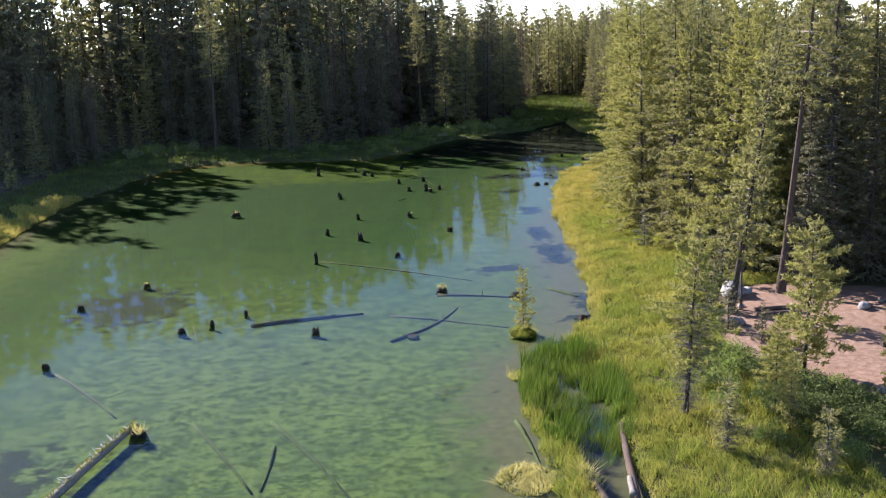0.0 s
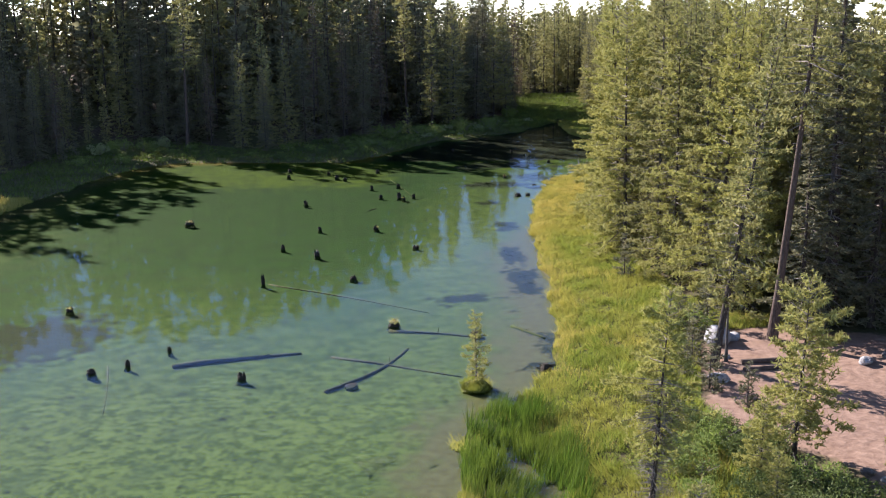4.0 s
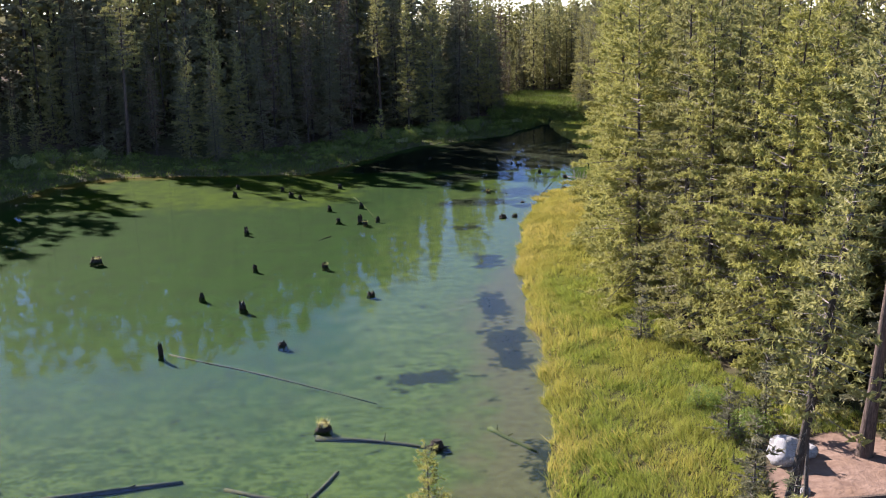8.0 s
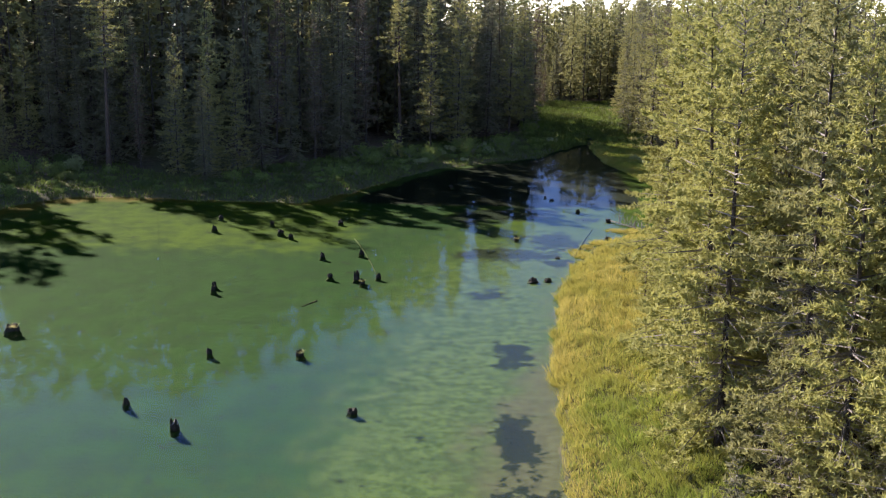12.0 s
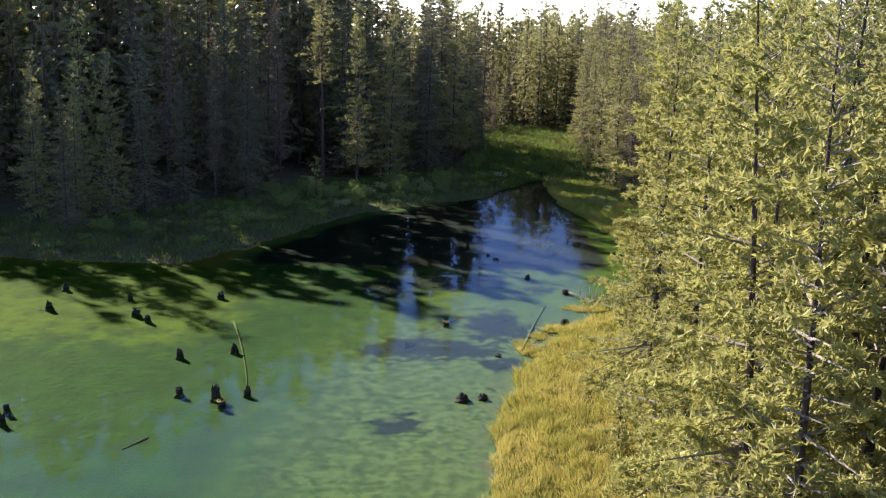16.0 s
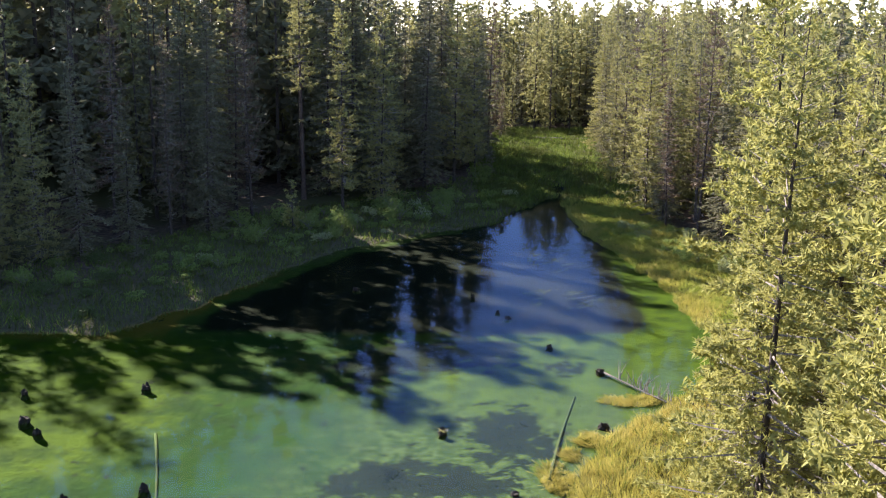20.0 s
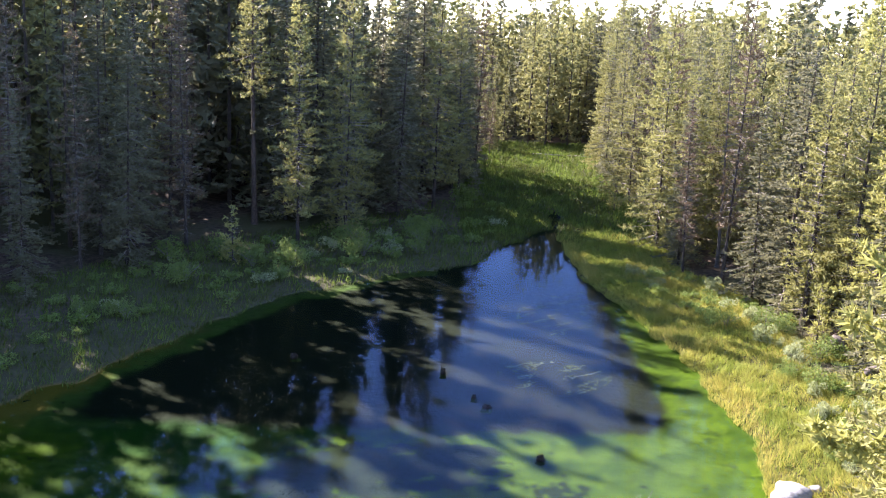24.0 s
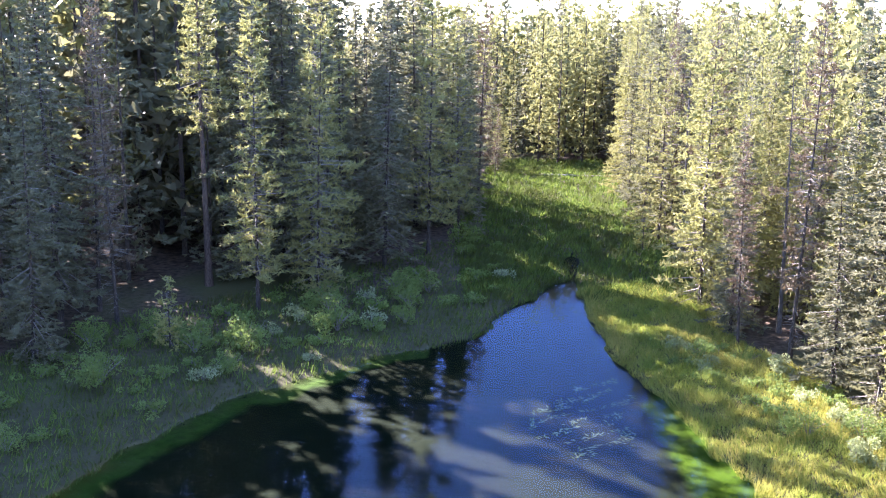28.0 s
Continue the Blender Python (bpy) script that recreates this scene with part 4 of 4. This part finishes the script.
def root_plate(x, y, z, r, seed, label):
    """The torn-up root end of a fallen tree: a hub with crooked roots."""
    g = np.random.RandomState(seed)
    root = tagged(new("root_plate"), label, "stump", "drowned stumps")
    root.matrix_basis = pose(x, y, z)
    part("hub", mesh_of("hub", *tube([(0, 0, -0.5), (0, 0, 0.05), (0, 0, r * 0.5)], [r * 0.7, r * 0.6, r * 0.3], 9, 0.25, g), STUMPWOOD), root)
    for _ in range(9):
        a, el = g.uniform(0, 6.28), g.uniform(-0.35, 0.5)
        d = np.array([math.cos(a) * math.cos(el), math.sin(a) * math.cos(el), math.sin(el)])
        k = d + g.normal(0, 0.35, 3)
        pts = [d * r * 0.25, d * r * 0.65, d * r * 0.75 + k * r * 0.35]
        part("root", mesh_of("root", *tube(pts, [r * 0.16, r * 0.09, r * 0.02], 5, 0.15, g), STUMPWOOD), root)


root_plate(10.1, 72.7, 0.0, 0.55, 211, "dark tangled root plate of a drowned tree")
root_plate(25.6, 146.0, 0.05, 0.42, 212, "torn root plate at the end of a fallen tree")
root_plate(13.6, 66.0, 0.15, 0.5, 213, "dark root tangle near the grassy shore")


# ---- sunken and stranded logs ----
EYE_FROM = np.array([3.6, 2.7, 17.6])


def sunken_log(a, b, r, mat, label, ref=EYE_FROM, bend=0.012, seed=1, group="sunken logs"):
    """A waterlogged trunk resting on the lake bed between two places where it is seen through the water."""
    g = np.random.RandomState(seed)
    r *= 0.72
    pts = []
    for s in np.linspace(0, 1, 7):
        p = np.array(a) * (1 - s) + np.array(b) * s
        n = np.array([-(b[1] - a[1]), b[0] - a[0]])
        p = p + n * bend * math.sin(s * 3.14)
        q = p.copy()
        for _ in range(4):
            z = up(*q) + r * 0.1
            q = ref[:2] + (p - ref[:2]) * (1 - z / ref[2])
        pts.append((q[0], q[1], z))
    pts = np.array(pts)
    k = np.polyfit(np.arange(7), pts[:, 2], 1)
    pts[:, 2] = np.polyval(k, np.arange(7))
    root = tagged(new("sunken_log"), label, "log", group)
    part("bole", mesh_of("bole", *tube(pts, r * np.linspace(1.0, 0.45, 7), 9, 0.22, g), mat, smooth=True), root)
    for _ in range(2):
        i = g.randint(1, 6)
        d = unit(g.normal(0, 1, 3) * [1, 1, 0.3] + [0, 0, 0.4])
        part("branch_stub", mesh_of("branch_stub", *tube([pts[i], pts[i] + d * r * 1.6, pts[i] + d * r * 3], [r * 0.25, r * 0.18, r * 0.05], 5), mat), root)


dark = "dark waterlogged trunk lying on the lake bed"
green = "algae-covered trunk lying on the lake bed"
sunken_log((-7.0, 67.3), (-0.1, 69.4), 0.30, SUNKEN, dark, seed=1)
sunken_log((1.9, 62.9), (6.0, 70.1), 0.21, SUNKEN, dark, bend=-0.07, seed=2)
sunken_log((1.7, 68.6), (9.0, 65.0), 0.15, SUNKEN, dark, seed=3)
sunken_log((4.8, 73.4), (10.6, 71.9), 0.22, SUNKEN, dark, bend=0.05, seed=4)
sunken_log((-4.4, 85.6), (7.3, 77.5), 0.10, SUNKEN, "thin dark pole lying on the lake bed", seed=5)
sunken_log((-16.3, 59.0), (-11.0, 51.9), 0.13, SUNKEN, dark, seed=6)
sunken_log((-7.1, 50.8), (-3.0, 42.8), 0.17, SUNKEN_GREEN, green, seed=7)
sunken_log((-3.3, 50.6), (1.2, 41.5), 0.17, SUNKEN_GREEN, green, seed=8)
sunken_log((-2.8, 47.6), (-2.7, 43.0), 0.16, SUNKEN_GREEN, green, seed=9)
sunken_log((8.1, 49.6), (8.7, 44.0), 0.18, SUNKEN_GREEN, green, seed=10)
sunken_log((-10.7, 67.7), (-8.7, 60.2), 0.06, SUNKEN, "thin dark pole lying on the lake bed", seed=11)
sunken_log((12.4, 74.2), (14.2, 71.7), 0.20, SUNKEN_GREEN, green, seed=12)
LATER = np.array([13.9, 69.5, 18.9])
sunken_log((2.8, 136.8), (5.7, 123.6), 0.10, SUNKEN_GREEN, green, LATER, seed=13)
sunken_log((21.0, 131.8), (23.6, 142.0), 0.15, SUNKEN_GREEN, green, LATER, seed=14)
sunken_log((2.0, 117.5), (1.2, 116.1), 0.10, SUNKEN, dark, LATER, seed=15)


def stranded_log(pts, radii, mat, label, seed, moss=0, limbs=0, limb_mat=None):
    """A fallen trunk above the water, with moss and seeding grass or with dead branches."""
    g = np.random.RandomState(seed)
    pts = np.array(pts, float)
    s = np.linspace(0, 1, 9)
    fine = np.stack([np.interp(s, np.linspace(0, 1, len(pts)), pts[:, i]) for i in range(3)], 1)
    rr = np.interp(s, np.linspace(0, 1, len(radii)), radii)
    root = tagged(new("fallen_log"), label, "log")
    part("bole", mesh_of("bole", *tube(fine, rr, 10, 0.12, g), mat, smooth=True), root)
    if moss:
        t = g.uniform(0, 1, moss)
        base = np.stack([np.interp(t, s, fine[:, i]) for i in range(3)], 1)
        base[:, 2] += np.interp(t, s, rr) * 0.85
        base[:, :2] += g.normal(0, 0.09, (moss, 2))
        tip = base + np.stack([g.normal(-0.05, 0.10, moss), g.normal(0, 0.10, moss), g.uniform(0.05, 0.22, moss)], 1)
        a = g.uniform(0, 6.28, moss)
        sd = np.stack([np.cos(a), np.sin(a), 0 * a], 1) * 0.03
        tagged(part("moss", mesh_of("moss", *tris(base - sd, base + sd, tip), MOSS), root, "yellow-green moss and seedlings"), kind="stuff")
        k = moss // 9
        t = g.uniform(0.25, 0.95, k)
        base = np.stack([np.interp(t, s, fine[:, i]) for i in range(3)], 1) + [0, 0, 0.2]
        tip = base + np.stack([g.normal(-0.12, 0.16, k), g.normal(0.05, 0.16, k), g.uniform(0.0, 0.22, k)], 1)
        sd = g.normal(0, 0.025, (k, 3))
        tagged(part("seed_heads", mesh_of("seed_heads", *tris(base - sd, base + sd, tip), WHITE), root, "white feathery seed heads"), kind="stuff")
    for _ in range(limbs):
        t = g.uniform(0.15, 0.75)
        p = np.array([np.interp(t, s, fine[:, i]) for i in range(3)])
        d = np.array([g.normal(0, 0.25), g.normal(0, 0.25), 1.0])
        ln = g.uniform(0.5, 1.15)
        part("branch", mesh_of("branch", *tube([p, p + d * ln * 0.5, p + d * ln + g.normal(0, 0.12, 3)], [0.035, 0.025, 0.008], 5), limb_mat or mat), root)
    return root


stranded_log([(-11.3, 40.5, 0.05), (-10.5, 46, 0.1), (-9.7, 50.7, 0.12)], [0.17, 0.19, 0.15], DEADWOOD, "mossy floating log with white seed heads and yellow moss", 221, 420)
stump(-9.3, 49.6, 0.4, 0.45, 209, 1.2)
stranded_log([(12.7, 48.2, 0.25), (12.3, 44.5, 0.2), (11.9, 40.5, 0.2)], [0.13, 0.15, 0.16], BARK_RED, "broken brown log with a pale split end in dark water", 222)
stranded_log([(11.95, 42.4, 0.32), (11.8, 40.8, 0.30)], [0.10, 0.13], DEADWOOD, "pale split piece of a log", 225)
stranded_log([(10.4, 44.0, 0.02), (11.0, 39.5, 0.02)], [0.14, 0.17], BARK, "dark half-sunken log beside the bank", 223)
stranded_log([(25.8, 145.8, 0.1), (27.6, 142.2, 0.16), (29.9, 137.8, 0.4)], [0.06, 0.055, 0.045], GREYWOOD, "fallen tree with upright dead branches over the water", 224, 0, 30, DEADWOOD)
stranded_log([(33.5, 250.5, 0.9), (42.5, 249, 1.0)], [0.22, 0.15], DEADWOOD, "pale fallen trunk lying in the far meadow", 226)


# ---- rocks, clearing ----
def rock(x, y, size, mat, seed, label, squash=0.6, sink=0.3):
    bm = bmesh.new()
    bmesh.ops.create_icosphere(bm, subdivisions=3, radius=1.0)
    off = Vector((seed * 3.7, seed * 1.3, 0))
    for v in bm.verts:
        n = noise.noise(v.co * 0.9 + off) * 0.45 + noise.noise(v.co * 2.6 + off) * 0.16
        v.co = v.co * (1 + n)
        v.co.z *= squash
    me = bpy.data.meshes.new("rock")
    bm.to_mesh(me)
    bm.free()
    me.materials.append(mat)
    me.polygons.foreach_set("use_smooth", np.full(len(me.polygons), True))
    ob = tagged(new("boulder" if size > 0.6 else "rock", me), label, "rock")
    ob.matrix_basis = Matrix.LocRotScale((x, y, up(x, y) + size * squash * (1 - sink) - 0.05), Euler((0, 0, seed)), (size, size * 0.8, size))


rock(24.0, 69.6, 0.95, PALE_STONE, 1, "large pale grey boulder beside the dirt clearing", 0.62)
rock(24.9, 69.9, 0.42, PALE_STONE, 2, "pale grey rock leaning against a larger boulder")
rock(22.2, 62.9, 0.5, PALE_STONE, 3, "pale rock at the edge of the clearing")
rock(30.6, 65.0, 0.45, PALE_STONE, 4, "pale rock on the bare dirt")
for n, (x, y, s) in enumerate([(25.1, 51.4, 0.32), (25.6, 50.6, 0.26), (32.2, 66.2, 0.3), (23.6, 66.6, 0.25), (30.0, 58.9, 0.24)]):
    rock(x, y, s, PALE_STONE if n % 2 else STONE, 5 + n, "small weathered rock on the bare dirt")
rock(33.2, 146.4, 0.85, PALE_STONE, 15, "white rock at the tip of the sedge")
rock(34.6, 147.4, 0.35, PALE_STONE, 16, "white rock at the tip of the sedge")
rock(43.2, 166.6, 0.8, STONE, 17, "brown boulder between sedge and pines", 0.75)
rock(43.6, 162.0, 0.65, STONE, 18, "brown boulder between sedge and pines", 0.75)


def timber_edge(a, b, label):
    """A squared timber laid into the slope."""
    a, b = Vector(a), Vector(b)
    g = np.random.RandomState(3)
    root = tagged(new("timber"), label, "timber")
    za, zb = up(*a) + 0.08, up(*b) + 0.08
    part("beam", mesh_of("beam", *tube([(a.x, a.y, za), ((a.x + b.x) / 2, (a.y + b.y) / 2, (za + zb) / 2 + 0.02), (b.x, b.y, zb)], [0.16, 0.15, 0.16], 6, 0.05, g), TIMBER), root)


timber_edge((24.1, 65.5), (26.9, 65.9), "weathered timber step across the dirt path")
timber_edge((23.9, 64.3), (26.7, 64.8), "weathered timber step across the dirt path")
timber_edge((28.4, 57.4), (33.0, 58.6), "weathered timber laid across the dirt clearing")


# ---- shrubs ----
def shrub(seed, r, h, mat, label, n=900, leaf=0.16):
    g = np.random.RandomState(seed)
    root = tagged(new("shrub"), label, "shrub")
    pieces = []
    for _ in range(14):
        a, t = g.uniform(0, 6.28), g.uniform(0.1, 0.9)
        d = np.array([math.cos(a) * t * r, math.sin(a) * t * r, h * g.uniform(0.6, 0.95)])
        pieces.append(tube([(0, 0, -0.1), d * [0.35, 0.35, 0.5], d], [0.03, 0.02, 0.006], 4, 0, None, False))
    tagged(part("stemwork", mesh_of("stemwork", *join(*pieces), TWIG), root), kind="stuff")
    lob = g.normal(0, 1, (9, 3)) * [r * 0.45, r * 0.45, h * 0.16] + [0, 0, h * 0.55]
    c = lob[g.randint(0, 9, n)]
    p = c + unit(g.normal(0, 1, (n, 3))) * (g.uniform(0.55, 1.0, n) ** 0.5)[:, None] * [r * 0.42, r * 0.42, h * 0.36]
    p[:, 2] = np.abs(p[:, 2]) + 0.03
    o = unit(g.normal(0, 1, (n, 3)) + [0, 0, 0.4]) * leaf * g.uniform(0.7, 1.4, n)[:, None]
    sd = unit(np.cross(o, g.normal(0, 1, (n, 3)))) * leaf * 0.32
    tagged(part("leaves", mesh_of("leaves", *tris(p - sd, p + sd, p + o), mat), root), kind="stuff")
    return root


BUSHES = [shrub(301, 1.5, 1.5, SHRUB, "rounded green shrub on the bank", 1500, 0.13), shrub(302, 1.1, 1.1, SHRUB_GREY, "pale grey-green willow shrub on the bank", 1200),
          shrub(304, 0.9, 0.7, SHRUB, "low leafy green plant on the bank", 420, 0.17), shrub(305, 0.8, 0.8, SHRUB_GREY, "low pale leafy plant on the bank", 380, 0.15),
          shrub(303, 1.9, 1.4, SHRUB_DARK, "low dark green shrub below the pines", 3000, 0.12)]
for b in BUSHES:
    TALLNESS[b] = 1.5
for x, y, k, s in [(21.3, 46.6, 4, 1.1), (22.6, 45.0, 4, 0.9), (20.2, 48.8, 4, 0.8), (19.8, 54.5, 0, 0.8), (20.6, 57.0, 0, 0.6), (18.4, 51.5, 0, 0.8), (18.8, 56.6, 4, 0.6), (21.2, 52.6, 4, 0.9), (23.0, 42.5, 0, 0.7), (18.6, 53.6, 0, 0.7), (20.0, 55.8, 4, 0.6), (21.6, 54.6, 0, 0.8), (17.9, 49.2, 0, 0.6), (22.8, 48.2, 4, 1.0), (23.9, 46.4, 4, 0.9), (21.8, 49.8, 0, 0.9), (20.8, 43.6, 0, 0.7), (18.6, 45.0, 0, 0.5),
                   (22.6, 72.0, 0, 0.8), (22.0, 75.5, 0, 0.6), (-39.5, 161, 1, 1.2), (-37, 164, 0, 1.3), (-34.5, 165, 0, 1.1), (-32, 168, 1, 1.2)]:
    plant(BUSHES[k], x, y, s, x)
for x, y in scatter(420, 32, 46, 148, 186, 1.2, lambda x, y: between(-4.2, depth_in(RIGHT_EDGE, RIGHT_WOOD, x, y), 0.3)):
    plant(BUSHES[rng.choice((2, 3, 2, 0, 1))], x, y, rng.uniform(0.5, 0.95), x, group="shrubs along the sedge")
for x, y in scatter(900, -44, 26, 150, 215, 1.7, lambda x, y: between(-12, depth_in(LEFT_EDGE, LEFT_WOOD, x, y), 0.5) & (shore_distance(x, y) > 1.5)):
    plant(BUSHES[rng.choice((2, 0, 2, 0, 2, 3) if x > -4 else (2, 4, 2, 2, 0))], x, y, rng.uniform(0.5, 1.1) * (0.75 if x < -4 else 1), x, group="shrubs on the shaded bank")


# ---- the tuft island, weeds ----
tuft_root = tagged(new("tuft_island"), "small tuft of yellow moss and grass round a drowned root", "grass")
g = np.random.RandomState(9)
part("mound", mesh_of("mound", *tube([(9.75, 63.4, -0.9), (9.75, 63.4, -0.05), (9.72, 63.38, 0.22), (9.7, 63.35, 0.36)], [0.9, 0.78, 0.62, 0.2], 12, 0.15, g), MOSS), tuft_root)
n = 1500
a, rr = g.uniform(0, 6.28, n), 0.75 * np.sqrt(g.uniform(0, 1, n))
base = np.stack([9.73 + rr * np.cos(a), 63.38 + rr * np.sin(a), 0.34 - 0.45 * rr], 1)
tip = base + np.stack([0.25 * rr * np.cos(a), 0.25 * rr * np.sin(a), g.uniform(0.12, 0.4, n)], 1) + g.normal(0, 0.08, (n, 3))
sd = np.stack([-np.sin(a), np.cos(a), 0 * a], 1) * 0.025
tagged(part("grass", mesh_of("grass", *tris(base - sd, base + sd, tip), SEDGE), tuft_root), kind="stuff")

def weed_points():
    r, out = np.random.RandomState(8), []
    for cx, cy, rx, ry in WEEDS[2:]:
        n = int(rx * ry * 1200)
        x, y = cx + rx * 1.5 * r.uniform(-1, 1, n), cy + ry * 1.5 * r.uniform(-1, 1, n)
        q = np.sqrt(((x - cx) / rx) ** 2 + ((y - cy) / ry) ** 2)
        ragged = 1.0 + 0.42 * waves(x, y, 2.4, 51) + 0.3 * waves(x, y, 0.8, 52)
        k = (r.uniform(0, 1, n) < np.clip((ragged - q) / 0.45, 0, 1)) & (shore_distance(x, y) < -0.2)
        out.append(np.stack([x[k], y[k]], 1))
    return np.vstack(out)


blade_field("water_weed", WEED, weed_points(), 0.10, 0.028, "dark water weed growing on the lake bed", 0.75, category="water weed")
pond = sample(110000, 2, 32, 40, 182, lambda x, y: ((np.hypot((x - 27) / 2.6, (y - 173) / 4.0) < 1) | (np.hypot((x - 25.5) / 3.2, (y - 161.5) / 2.6) < 1) | (np.hypot((x - 29) / 1.6, (y - 178) / 2.5) < 1) | (np.hypot((x - 5) / 1.3, (y - 54.6) / 2.2) < 0.7)) & (waves(x, y, 1.6, 61) + 0.5 * waves(x, y, 5.0, 62) > 0.1))
zz = np.full(len(pond), -0.02)
a = np.random.RandomState(3).uniform(0, 6.28, len(pond))
base = np.stack([pond[:, 0], pond[:, 1], zz], 1)
sd = np.stack([np.cos(a), np.sin(a), 0 * a], 1) * 0.05
tip = base + np.stack([-np.sin(a) * 0.25, np.cos(a) * 0.25, 0.06 + 0 * a], 1)
tagged(new("pondweed", mesh_of("pondweed", *tris(base - sd, base + sd, tip), POND)), "pale pondweed floating at the water surface", "water weed", kind="stuff")
